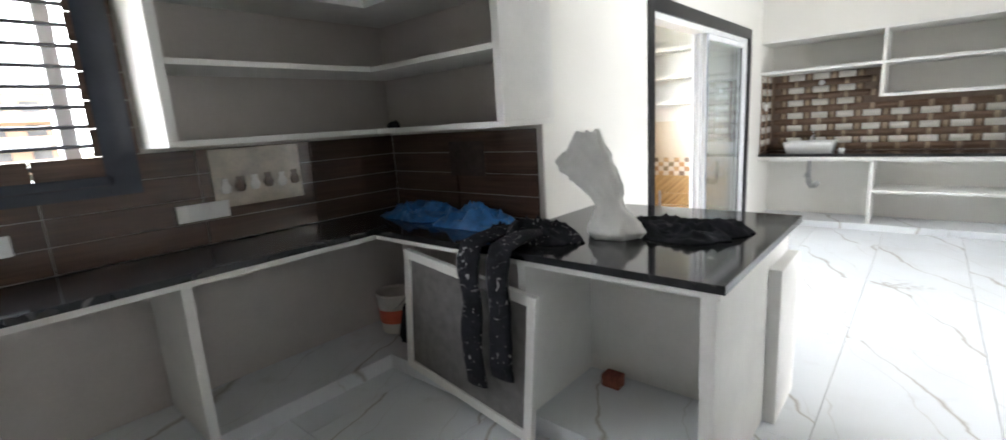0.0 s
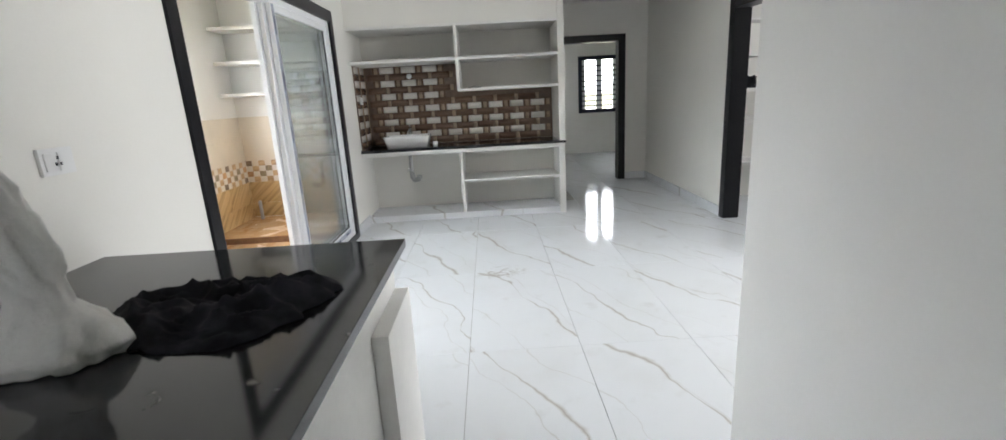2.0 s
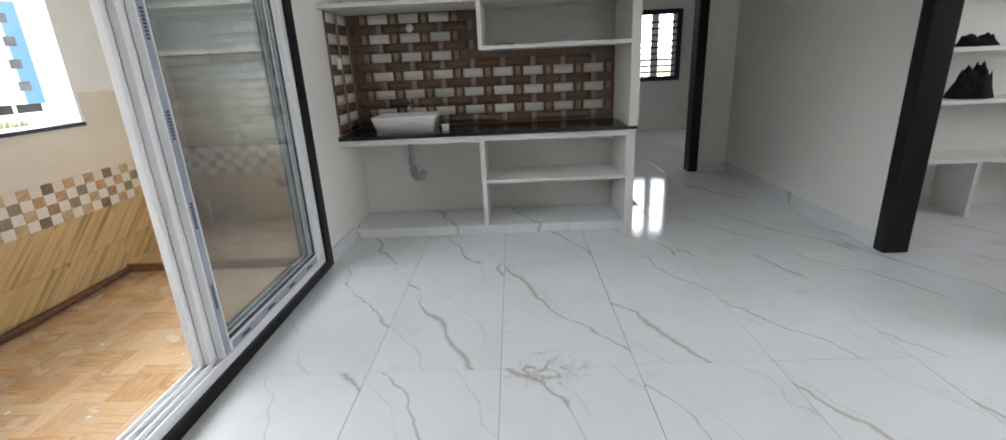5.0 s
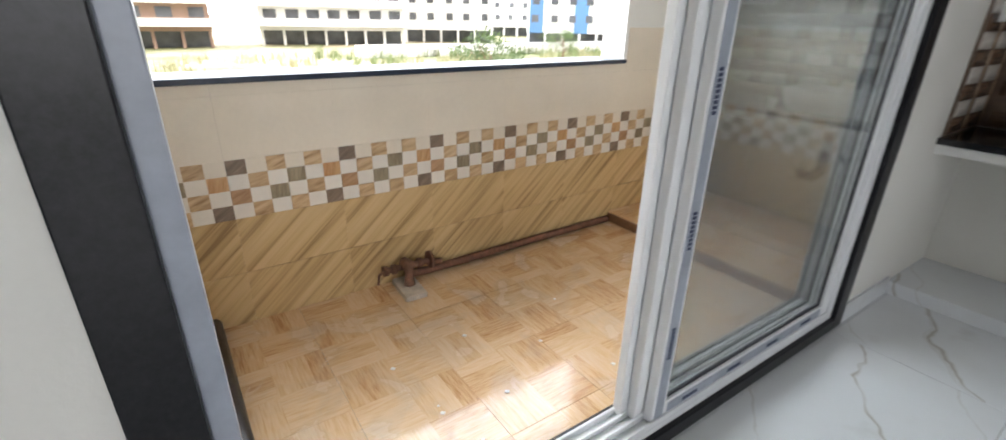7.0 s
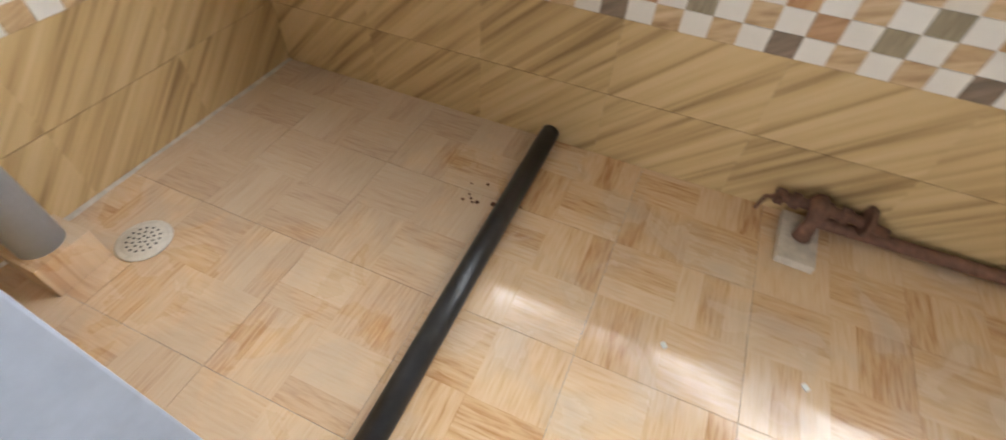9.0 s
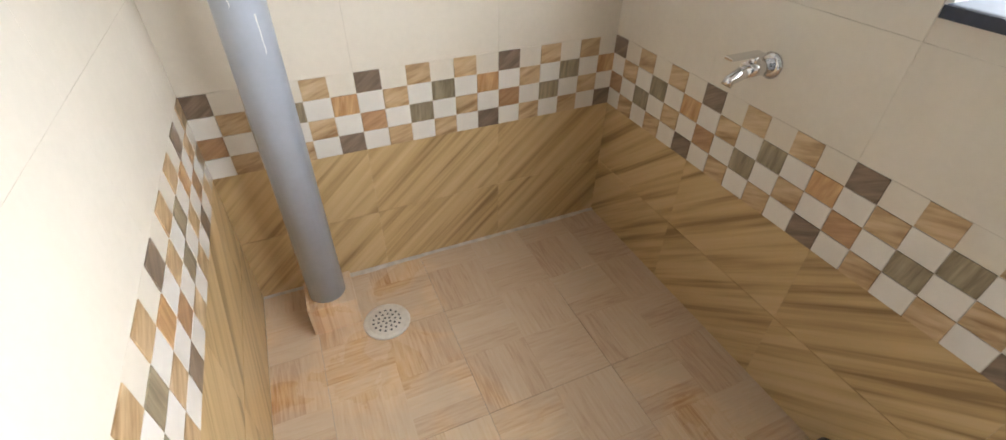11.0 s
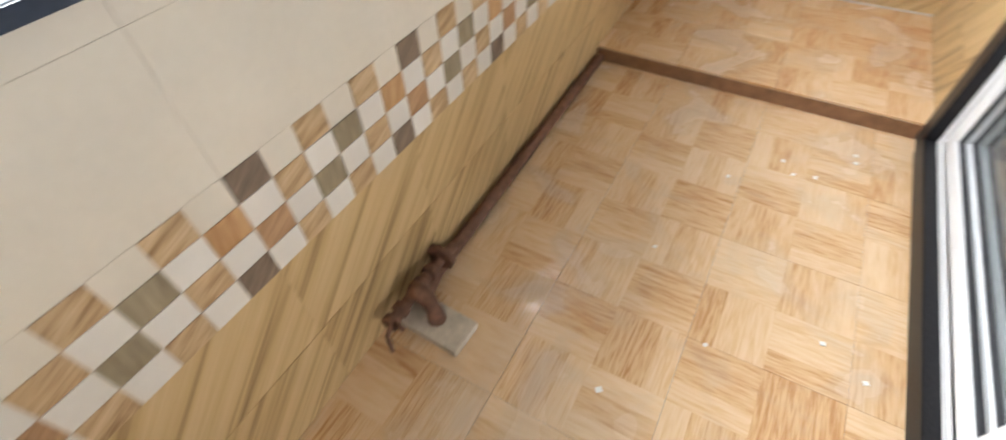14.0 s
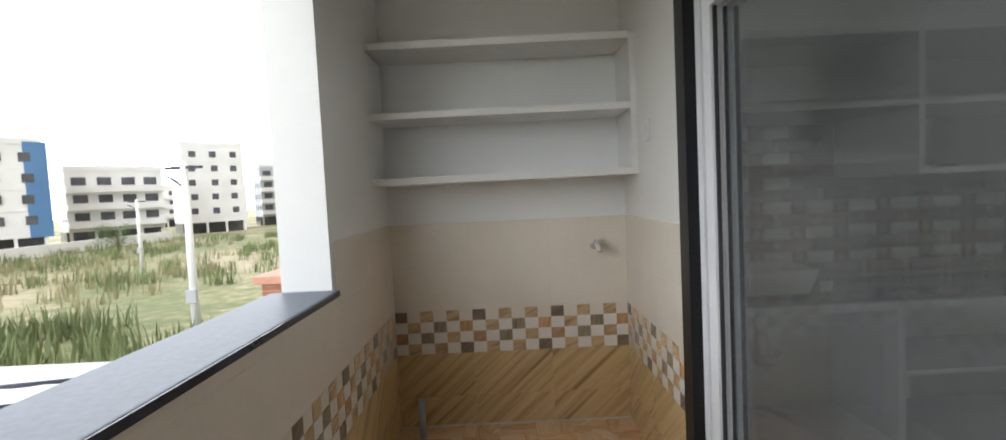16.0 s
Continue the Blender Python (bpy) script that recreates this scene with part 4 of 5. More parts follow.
def wall_field(parent, u0, length, m, skip=None):
    """Cream band, mosaic band and diagonal wood tiles of one wall; local x along, z up, face towards -y."""
    k = 0
    zz = [(-0.012, 0.2335), (0.2355, 0.4840)]
    while k * 0.45 < length - 0.01:
        a, b_ = u0 + k * 0.45, min(u0 + (k + 1) * 0.45, u0 + length)
        w = b_ - a - 0.0003
        for z0, z1 in zz:
            me = tile_mesh(w, z1 - z0, DIAG)
            if skip is None or not skip((a + b_) / 2, z1):
                piece("tile", me, parent, m @ Matrix.Translation((a + 0.00015, 0, z0)))
        for z0, z1 in ((0.4855, 0.7347), (0.7351, 0.9847), (0.9851, 1.235)):
            me = tile_mesh(w, z1 - z0, CREAM)
            if skip is None or not skip((a + b_) / 2, z1):
                piece("tile", me, parent, m @ Matrix.Translation((a + 0.00015, 0, z0)))
        k += 1


TILES = {}


def tile_mesh(w, h, material):
    key = (round(w, 3), round(h, 3), material.name)
    if key not in TILES:
        TILES[key] = mesh_of("tile", boxes((0, w, -0.006, 0, 0, h), bevel=0.0003), material)
    return TILES[key]


SQ, SH = 0.075, 0.0625
PATTERN = [{0: "dark", 2: "tan", 4: "tan"}, {0: "white", 1: "tan", 2: "white", 3: "olive", 4: "white", 5: "orange"}, {0: "rust", 1: "white", 2: "olive", 3: "white", 4: "tan", 5: "white"}, {0: "white", 1: "tan", 2: "white", 3: "tan", 4: "white", 5: "dark"}]
squares = {k: mesh_of("mosaic_tile", boxes((0.0008, SQ - 0.0008, -0.0025, 0, 0.0008, SH - 0.0008), bevel=0.0008), v) for k, v in MOS.items()}


def mosaic(parent, u0, cols, first, m, skip=None):
    for c in range(cols):
        for r in range(4):
            kind = PATTERN[r].get((c + first) % 6)
            if kind and (skip is None or not skip(u0 + SQ * (c + 0.5), 0.6)):
                piece("mosaic_tile", squares[kind], parent, m @ Matrix.Translation((u0 + SQ * c, -0.0062, ZT - SH * (r + 1))))


LW = YN - YS
m_w = pose(X0 + 0.0015, YS, 0, 0, 0, 90)          # faces east, local x runs north
over = lambda u, z: z > 1.1 and OY0 - 0.2 < YS + u < OY1 + 0.2
wall_field(w_west, 0.0, LW, m_w, over)
for k in range(11):
    if over(0.45 * k + 0.225, 1.235):
        piece("tile", tile_mesh(min(0.45, LW - 0.45 * k) - 0.0008, 0.044, CREAM), w_west, m_w @ Matrix.Translation((0.45 * k + 0.0004, 0, 0.9851)))
mosaic(w_west, 0.0, 60, 0, m_w)
m_n = pose(X0, YN - 0.0015, 0)
wall_field(w_north, 0.0, 1.35, m_n)
mosaic(w_north, 0.0, 18, 0, m_n)
m_s = pose(WB, YS + 0.0015, 0, 0, 0, 180)          # local x runs west
wall_field(w_south, 0.0, 1.35, m_s)
mosaic(w_south, 0.0, 18, 0, m_s)
m_e = pose(WB - 0.0015, YN, 0, 0, 0, -90)          # local x runs south
wall_field(w_mid, 0.0, YN - DY1 - 0.02, m_e)
mosaic(w_mid, 0.0, 12, 0, m_e)
wall_field(w_mid, YN - DY0 + 0.02, DY0 - YS - 0.02, m_e)
mosaic(w_mid, YN - DY0 + 0.035, 14, 1, m_e)

# parquet floor tiles, butt-laid
TS = 0.405
ftile = mesh_of("floor_tile", boxes((0.0008, TS - 0.0008, 0.0008, TS - 0.0008, -0.010, 0), bevel=0.001), PARQ)


def lay(parent, x0, x1, y0, y1, sx, sy, z, ox, oy, material, thick, gap=0.001, keep=None):
    i = math.floor((x0 - ox) / sx)
    while ox + i * sx < x1 - 0.005:
        j = math.floor((y0 - oy) / sy)
        while oy + j * sy < y1 - 0.005:
            a, b_ = max(x0, ox + i * sx), min(x1, ox + (i + 1) * sx)
            c, d = max(y0, oy + j * sy), min(y1, oy + (j + 1) * sy)
            j += 1
            if b_ - a < 0.01 or d - c < 0.01 or (keep and not keep((a + b_) / 2, (c + d) / 2)):
                continue
            key = ("f", round(b_ - a, 3), round(d - c, 3), material.name)
            if key not in TILES:
                TILES[key] = mesh_of("floor_tile", boxes((gap, b_ - a - gap, gap, d - c - gap, -thick, 0), bevel=0.0008), material)
            piece("floor_tile", TILES[key], parent, pose(a, c, z))
        i += 1


lay(bpy.data.objects["balcony_floor"], X0 + 0.008, WB - 0.008, YS + 0.008, 1.29, TS, TS, ZB, -1.919, -0.7515, PARQ, 0.010, 0.0005)
lay(plat, X0 + 0.008, WB - 0.008, 1.292, YN - 0.008, TS, TS, 0.061, -1.919, 1.292, PARQ, 0.010, 0.0005)

# pale cement lines along the floor's edges
DUSTLINE = mat("pale_cement_smear", (0.58, 0.53, 0.47), 0.9, 0.25, 25, 0.4)
for r, base in (((X0 + 0.01, WB - 0.01, YS + 0.009), ZB), ((X0 + 0.01, WB - 0.01, YN - 0.034), 0.061)):
    bm = bmesh.new()
    n, rows = 60, []
    for k in range(n + 1):
        x = r[0] + (r[1] - r[0]) * k / n
        w = 0.016 + 0.010 * noise.noise((x * 9, base * 50, 0.5))
        a = (r[2], r[2] + w) if base < 0 else (r[2] + 0.024 - w, r[2] + 0.024)
        rows.append([bm.verts.new((x, a[0], base + 0.0045)), bm.verts.new((x, a[1], base + 0.0015))] if base < 0 else [bm.verts.new((x, a[0], base + 0.0015)), bm.verts.new((x, a[1], base + 0.0045))])
    for q, t_ in zip(rows, rows[1:]):
        bm.faces.new((q[0], q[1], t_[1], t_[0]))
    setting("trim", bm, DUSTLINE, "pale cement line along the balcony floor edge")
random.seed(8)
for k in range(9):
    s_ = random.uniform(0.004, 0.009)
    crumb = single("dirt_crumb", lathe([(0, 0), (s_, 0.001), (s_ * 0.7, s_ * 0.7), (0, s_ * 0.9)], (0, 0, 0), 7), RUST, "tiny dark crumb of dirt on balcony floor", "dirt", "dirt crumbs")
    crumb.matrix_basis = pose(random.gauss(-2.32, 0.05), random.gauss(-1.22, 0.05), ZB + 0.0005, 0, 0, 40 * k)

# pipes and drains
single("black_pipe", tube([(-2.685, -1.10, ZB + 0.034), (-2.0, -1.095, ZB + 0.034), (-1.40, -1.088, ZB + 0.034)], 0.033, 16), BLACKPIPE, "black plastic pipe lying across the tiled balcony floor", "pipe")
gp = empty("rain_pipe", (-1.575, -2.11, 0), "grey plastic rain pipe standing in the balcony corner", "pipe")
part("pipe", tube([(-1.575, -2.11, 0.10), (-1.575, -2.11, 1.5), (-1.575, -2.11, H - 0.01)], 0.056, 22), GREYPIPE, gp)
part("collar", tube([(-1.575, -2.11, 1.42), (-1.575, -2.11, 1.50)], 0.062, 22), GREYPIPE, gp)
part("clamp", tube([(-1.575, -2.11, 1.335), (-1.575, -2.11, 1.345)], 0.0585, 22), GASKET, gp, "thin dark wire clamp")
for ang, z0, z1, w in ((96, 1.02, 1.24, 0.004), (112, 1.20, 1.30, 0.007), (70, 0.94, 1.10, 0.003), (88, 1.16, 1.20, 0.012), (120, 0.86, 0.97, 0.003)):
    pts = [(-1.575 + 0.0538 * math.cos(radians(ang + 9 * noise.noise((j * 0.7, ang, 0)))), -2.11 + 0.0538 * math.sin(radians(ang + 9 * noise.noise((j * 0.7, ang, 0)))), z0 + (z1 - z0) * j / 6) for j in range(7)]
    part("paint_drip", tube(pts, [w * (0.5 + 0.5 * abs(noise.noise((j, ang, 2.2))) + j * 0.06) for j in range(7)], 7), WHITE, gp, "white paint run")
part("base_block", boxes((-1.655, -1.505, -2.175, -2.035, ZB, 0.10), bevel=0.003), PARQ, gp, "tiled base block")
dr = empty("floor_drain", (-1.73, -2.0, ZB), "round perforated steel floor drain set in cement", "drain")
DRAINM = mat("cream_drain_plastic", (0.62, 0.57, 0.50), 0.4, 0.12, 30)
part("surround", lathe([(0.0, 0.001), (0.074, 0.001), (0.077, 0.003), (0.072, 0.006), (0.062, 0.006), (0.0, 0.006)], (-1.73, -2.0, ZB), 28), DRAINM, dr)
part("grate", lathe([(0.0, 0.0075), (0.060, 0.0075), (0.062, 0.005)], (-1.73, -2.0, ZB), 28), DRAINM, dr)
bm = bmesh.new()
for r, n in ((0.012, 5), (0.028, 10), (0.044, 15)):
    for k in range(n):
        a = 2 * math.pi * k / n
        bmesh.ops.create_circle(bm, cap_ends=True, radius=0.0042, segments=8, matrix=Matrix.Translation((-1.73 + r * math.cos(a), -2.0 + r * math.sin(a), ZB + 0.0082)))
part("drain_holes", bm, GASKET, dr)


def wall_tap(m, label, material):
    root = empty("wall_tap", m.translation, label, "tap")
    for n, bm in (("flange", lathe([(0, 0), (0.03, 0), (0.032, 0.006), (0.02, 0.012), (0, 0.012)], (0, 0, 0), 20)), ("body", tube([(0, 0, 0.01), (0, 0, 0.085)], 0.019, 16)), ("spout", tube([(0, 0, 0.07), (0, -0.008, 0.10), (0, -0.018, 0.125), (0, -0.03, 0.132)], [0.016, 0.015, 0.013, 0.013], 14)), ("lever", boxes((-0.012, 0.012, 0.032, 0.040, 0.05, 0.15), bevel=0.003)), ("stem", tube([(0, 0.01, 0.065), (0, 0.034, 0.065)], 0.012, 12))):
        bm.transform(m)
        part(n, bm, material, root)


wall_tap(pose(X0 + 0.008, -1.66, 0.845, 90, 0, 90), "chrome lever tap fixed to the cream tiled wall", CHROME)
wall_tap(pose(-1.53, YN - 0.008, 1.078, 90, 0, 0), "chrome wall tap wrapped in clear plastic", mat("plastic_wrapped_chrome", (0.60, 0.56, 0.52), 0.35, 0.15, 40, 0.5, 90))
single("stub_pipe", tube([(-2.545, 2.10, 0.062), (-2.545, 2.10, 0.28)], 0.018, 14), GREYPIPE, "short grey pipe stub rising from the platform", "pipe")
switch_plate("switch_plate", pose(WB - 0.002, 1.80, 1.60, 0, 0, -90), 0.06, 0.10, 1, "small white switch box on the balcony wall")

vp = empty("supply_pipe", (-2.6, 0, 0), "rusty water pipe with stop valve along the balcony wall", "pipe")
part("pipe", tube([(-2.665, 1.26, 0.022), (-2.662, 0.6, 0.022), (-2.655, -0.10, 0.022), (-2.62, -0.22, 0.05)], 0.021, 12), RUST, vp)
part("pipe_end", tube([(-2.645, -0.02, 0.06), (-2.64, -0.12, 0.085), (-2.63, -0.34, 0.095)], 0.017, 12), RUST, vp)
for y in (-0.15, -0.20, -0.29, -0.335):
    part("coupling", tube([(-2.636, y - 0.012, 0.09), (-2.636, y + 0.012, 0.089)], 0.026, 8), RUST, vp)
part("yoke", tube([(-2.63, -0.235, 0.115), (-2.605, -0.235, 0.12), (-2.58, -0.237, 0.10), (-2.565, -0.24, 0.06), (-2.562, -0.24, 0.022)], [0.03, 0.028, 0.025, 0.024, 0.028], 12), RUST, vp)
part("flange", tube([(-2.64, -0.095, 0.09), (-2.64, -0.08, 0.09)], 0.048, 8), RUST, vp)
part("handle", tube([(-2.63, -0.335, 0.10), (-2.62, -0.375, 0.085), (-2.60, -0.39, 0.045)], [0.008, 0.007, 0.006], 8), RUST, vp)
part("spindle", tube([(-2.63, -0.335, 0.095), (-2.585, -0.345, 0.11)], 0.008, 8), RUST, vp)
blk = single("tile_offcut", boxes((-0.105, 0.105, -0.055, 0.055, 0, 0.028), bevel=0.006), mat("beige_tile_offcut", (0.55, 0.48, 0.40), 0.7, 0.25, 25, 0.3), "broken piece of cement tile propping the valve", "tile offcut")
blk.matrix_basis = pose(-2.56, -0.245, ZB + 0.002, 0, 0, -3)
random.seed(3)
for k in range(16):
    x, y = random.uniform(-2.3, -1.45), random.uniform(-0.6, 1.1)
    s = random.uniform(0.004, 0.009)
    b = single("paint_chip", boxes((-s, s, -s * 0.8, s * 0.8, 0, 0.0025)), SHELFW, "tiny white paint chip on the balcony floor", "chip", "paint chips")
    b.matrix_basis = pose(x, y, ZB + 0.0005, 0, 0, random.uniform(0, 90))

# ---- rooms beyond ----
bw = tagged(empty("bedroom_window", (2.54, 7.0, 1.4), "barred white bedroom window in a dark frame", "window"), kind="structure")
for r in ((BWX0, BWX0 + 0.08, 6.97, 7.08, 0.85, 2.0), (BWX1 - 0.08, BWX1, 6.97, 7.08, 0.85, 2.0), (BWX0 + 0.08, BWX1 - 0.08, 6.97, 7.08, 0.85, 0.93), (BWX0 + 0.08, BWX1 - 0.08, 6.97, 7.08, 1.92, 2.0)):
    part("frame", boxes(r, bevel=0.003), DARKFRAME, bw)
part("mullion", boxes((2.48, 2.60, 7.0, 7.04, 0.93, 1.92), (BWX0 + 0.08, BWX0 + 0.15, 7.0, 7.04, 0.93, 1.92), (BWX1 - 0.15, BWX1 - 0.08, 7.0, 7.04, 0.93, 1.92)), UPVC, bw)
for k in range(9):
    part("bar", tube([(BWX0 + 0.08, 6.985, 1.0 + 0.1 * k), (BWX1 - 0.08, 6.985, 1.0 + 0.1 * k)], 0.014, 6), DARKFRAME, bw)
for z in (0.43, 0.86, 1.22, 1.58, 1.94):
    single("store_shelf", boxes((2.95, 4.3, 1.75, 2.099, z, z + 0.03), bevel=0.003), SHELFW, "white shelf board in the store room", "shelf", "store shelves")
single("shelf_side", boxes((3.52, 3.55, 1.76, 2.099, 0.0, 0.428)), SHELFW, "white shelf upright in the store room", "shelf side")
crumple("crumpled_cloth", 3.08, 1.9, 1.251, 0.16, 0.1, 0.12, BLACKCLOTH, 1.4, "dark clothes piled on a store room shelf", "clothes", 24)
crumple("crumpled_cloth", 3.42, 1.9, 1.251, 0.14, 0.1, 0.09, BLACKCLOTH, 6.4, "dark clothes piled on a store room shelf", "clothes", 24)
crumple("backpack", 3.45, 1.9, 0.891, 0.14, 0.12, 0.25, BLACKCLOTH, 8.4, "dark bag on a store room shelf", "bag", 24)
crumple("crumpled_cloth", 3.1, 1.88, 0.891, 0.12, 0.1, 0.07, SACK, 2.9, "pale cloth on a store room shelf", "clothes", 24)
for r in ((2.475, 2.489, 1.235, 3.68, 0, 0.10), (2.475, 2.489, 0.02, 0.195, 0, 0.10), (2.475, 5.9, 0.006, 0.019, 0, 0.10), (2.18, 2.474, 3.665, 3.679, 0, 0.10), (W + 0.001, W + 0.012, 1.30, 1.79, 0, 0.10), (W + 0.001, W + 0.012, -1.86, -1.19, 0, 0.10)):
    setting("baseboard", boxes(r), MARBLE, "white marble skirting")

# ---- outdoors ----
haze = bpy.data.materials.new("bright_cloud_haze")
haze.use_nodes = True
hn = haze.node_tree
hn.nodes.remove(hn.nodes["Principled BSDF"])
he = hn.nodes.new("ShaderNodeEmission")
he.inputs[0].default_value, he.inputs[1].default_value = (0.905, 0.945, 1.0, 1), 10.4
hn.links.new(he.outputs[0], hn.nodes["Material Output"].inputs[0])
bm = bmesh.new()
rows = [[bm.verts.new((-900 * math.sin(radians(a)) * math.cos(radians(e)), 900 * math.cos(radians(a)) * math.cos(radians(e)), -30 + 900 * math.sin(radians(e)))) for a in range(-20, 201, 10)] for e in (0, 10, 20, 30, 40, 50, 60)]
for q, r in zip(rows, rows[1:]):
    for k in range(len(q) - 1):
        bm.faces.new((q[k], q[k + 1], r[k + 1], r[k]))
setting("sky_backdrop", bm, haze, "bright hazy white sky")

GZ = -4.0
gm = bpy.data.materials.new("dry_field")
gm.use_nodes = True
nt = gm.node_tree
g1 = node(nt, "ShaderNodeTexNoise", Scale=0.06, Detail=8.0)
g2 = node(nt, "ShaderNodeTexNoise", Scale=1.2, Detail=6.0)
gp_ = nt.nodes.new("ShaderNodeNewGeometry")
for n in (g1, g2):
    nt.links.new(gp_.outputs["Position"], n.inputs["Vector"])
gf = math_node(nt, "ADD", math_node(nt, "MULTIPLY", g1.outputs[0], 0.7), math_node(nt, "MULTIPLY", g2.outputs[0], 0.3))
nt.links.new(ramp_node(nt, gf, [(0.40, (0.13, 0.15, 0.06)), (0.47, (0.21, 0.21, 0.10)), (0.54, (0.35, 0.30, 0.19)), (0.7, (0.40, 0.35, 0.25))]), nt.nodes["Principled BSDF"].inputs["Base Color"])
nt.nodes["Principled BSDF"].inputs["Roughness"].default_value = 0.95
bm = bmesh.new()
bmesh.ops.create_grid(bm, x_segments=60, y_segments=60, size=2500)
for v in bm.verts:
    v.co.z = GZ
setting("ground", bm, gm, "dry grassy open plot between buildings")
# the storey below
setting("wall_lower_storey", boxes((-2.86, 5.95, -6.05, 7.15, GZ - 0.1, -0.21)), WHITE)

BLADE = mat("tall_grass", (0.17, 0.21, 0.09), 0.8, 0.4, 0.4)
DRYBLADE = mat("dry_grass", (0.33, 0.31, 0.18), 0.8, 0.3, 0.4)


def tufts(name, count, x0, x1, y0, y1, h0, h1, material, label, seed, clump=14):
    rnd = random.Random(seed)
    verts, faces = [], []
    while len(faces) < count:
        cx, cy = rnd.uniform(x0, x1), rnd.uniform(y0, y1)
        if noise.noise((cx * 0.09, cy * 0.09, seed)) < -0.05:
            continue
        for _ in range(clump):
            x, y = cx + rnd.gauss(0, 0.35), cy + rnd.gauss(0, 0.35)
            h, a, lean = rnd.uniform(h0, h1), rnd.uniform(0, 6.28), rnd.uniform(0.1, 0.45)
            w = rnd.uniform(0.012, 0.03) * (1 + h)
            dx, dy = math.cos(a), math.sin(a)
            i = len(verts)
            verts += [(x - dy * w, y + dx * w, GZ), (x + dy * w, y - dx * w, GZ), (x + dx * h * lean * 0.4 + dy * w * 0.7, y + dy * h * lean * 0.4 - dx * w * 0.7, GZ + h * 0.6), (x + dx * h * lean * 0.4 - dy * w * 0.7, y + dy * h * lean * 0.4 + dx * w * 0.7, GZ + h * 0.6), (x + dx * h * lean, y + dy * h * lean, GZ + h)]
            faces += [(i, i + 1, i + 2, i + 3), (i + 3, i + 2, i + 4)]
    me = bpy.data.meshes.new(name)
    me.from_pydata(verts, [], faces)
    me.materials.append(material)
    tagged(new(name, me), label, "grass", "", "stuff")


tufts("tall_grass", 16000, -24, -11, -30, 24, 0.5, 1.5, BLADE, "tall green grass on the open plot", 11)
tufts("field_grass", 22000, -70, -24, -45, 75, 0.4, 1.2, DRYBLADE, "dry yellow-green grass of the field", 12)
tufts("far_grass", 14000, -75, -20, 15, 85, 0.5, 1.4, BLADE, "green brush along the far edge of the field", 13, 20)


def tree(x, y, h, r, seed, label, low=0.4, leaves=3200, leaf=0.065):
    rnd = random.Random(seed)
    root = empty("tree", (x, y, GZ), label, "tree")
    part("trunk", tube([(x, y, GZ), (x + 0.1, y, GZ + h * 0.35), (x, y + 0.1, GZ + h * 0.75)], [0.14, 0.10, 0.04], 10), RUST, root)
    for k in range(5):
        a = k * 1.3
        part("limb", tube([(x, y, GZ + h * (0.3 + 0.08 * k)), (x + r * 0.6 * math.cos(a), y + r * 0.6 * math.sin(a), GZ + h * (0.55 + 0.08 * k))], [0.05, 0.015], 7), RUST, root)
    verts, faces = [], []
    centers = [(x + rnd.gauss(0, r * 0.45), y + rnd.gauss(0, r * 0.45), GZ + h * rnd.uniform(low, 0.98)) for _ in range(26)]
    for _ in range(leaves):
        c = rnd.choice(centers)
        p = Vector((rnd.gauss(c[0], r * 0.16), rnd.gauss(c[1], r * 0.16), rnd.gauss(c[2], r * 0.12)))
        u = Vector((rnd.uniform(-1, 1), rnd.uniform(-1, 1), rnd.uniform(-1, 1))).normalized()
        v = u.orthogonal().normalized()
        s = rnd.uniform(0.6, 1.4) * leaf
        i = len(verts)
        verts += [p - u * s, p + v * s * 0.45, p + u * s, p - v * s * 0.45]
        faces.append((i, i + 1, i + 2, i + 3))
    me = bpy.data.meshes.new("crown")
    me.from_pydata(verts, [], faces)
    me.materials.append(mat("leaves", (0.09, 0.14, 0.045), 0.6, 0.4, 1.5))
    ob = new("crown", me)
    ob.parent = root
    ob.matrix_parent_inverse = Matrix.Translation(-root.location)


tree(-14.6, -7.3, 4.3, 2.0, 21, "bushy green shrub beside the neighbouring house", 0.12, 9000, 0.10)
tree(-24, 14, 4.4, 1.8, 22, "green leafy tree beside the field")
tree(-48, 40, 4.0, 2.6, 23, "green bushy tree at the field's far edge")
tree(-52, 62, 3.6, 2.8, 24, "green bushy tree at the field's far edge")

# Window glass colour; also paints the shade in the open car parks.
WINSHADE = mat("dark_glass_and_shade", (0.11, 0.115, 0.13), 0.15, 0.4, 0.5)
BWHITE = mat("white_facade", (0.80, 0.80, 0.80), 0.8, 0.08, 0.3)
BBLUE = mat("blue_facade", (0.10, 0.22, 0.42), 0.7, 0.08, 0.3)
BBRICK = mat("bare_brick_facade", (0.33, 0.22, 0.17), 0.9, 0.15, 0.5)
BGREY = mat("grey_facade", (0.45, 0.46, 0.47), 0.8, 0.1, 0.3)
win_me = mesh_of("window", boxes((-0.12, 0.06, -0.65, 0.65, 0, 1.3)), WINSHADE)
gap_me = mesh_of("window", boxes((-0.5, 0.06, -1.0, 1.0, 0, 1.4)), WINSHADE)
rim_me = mesh_of("window_rim", boxes((-0.1, 0.16, -0.8, 0.8, 1.32, 1.45)), BWHITE)


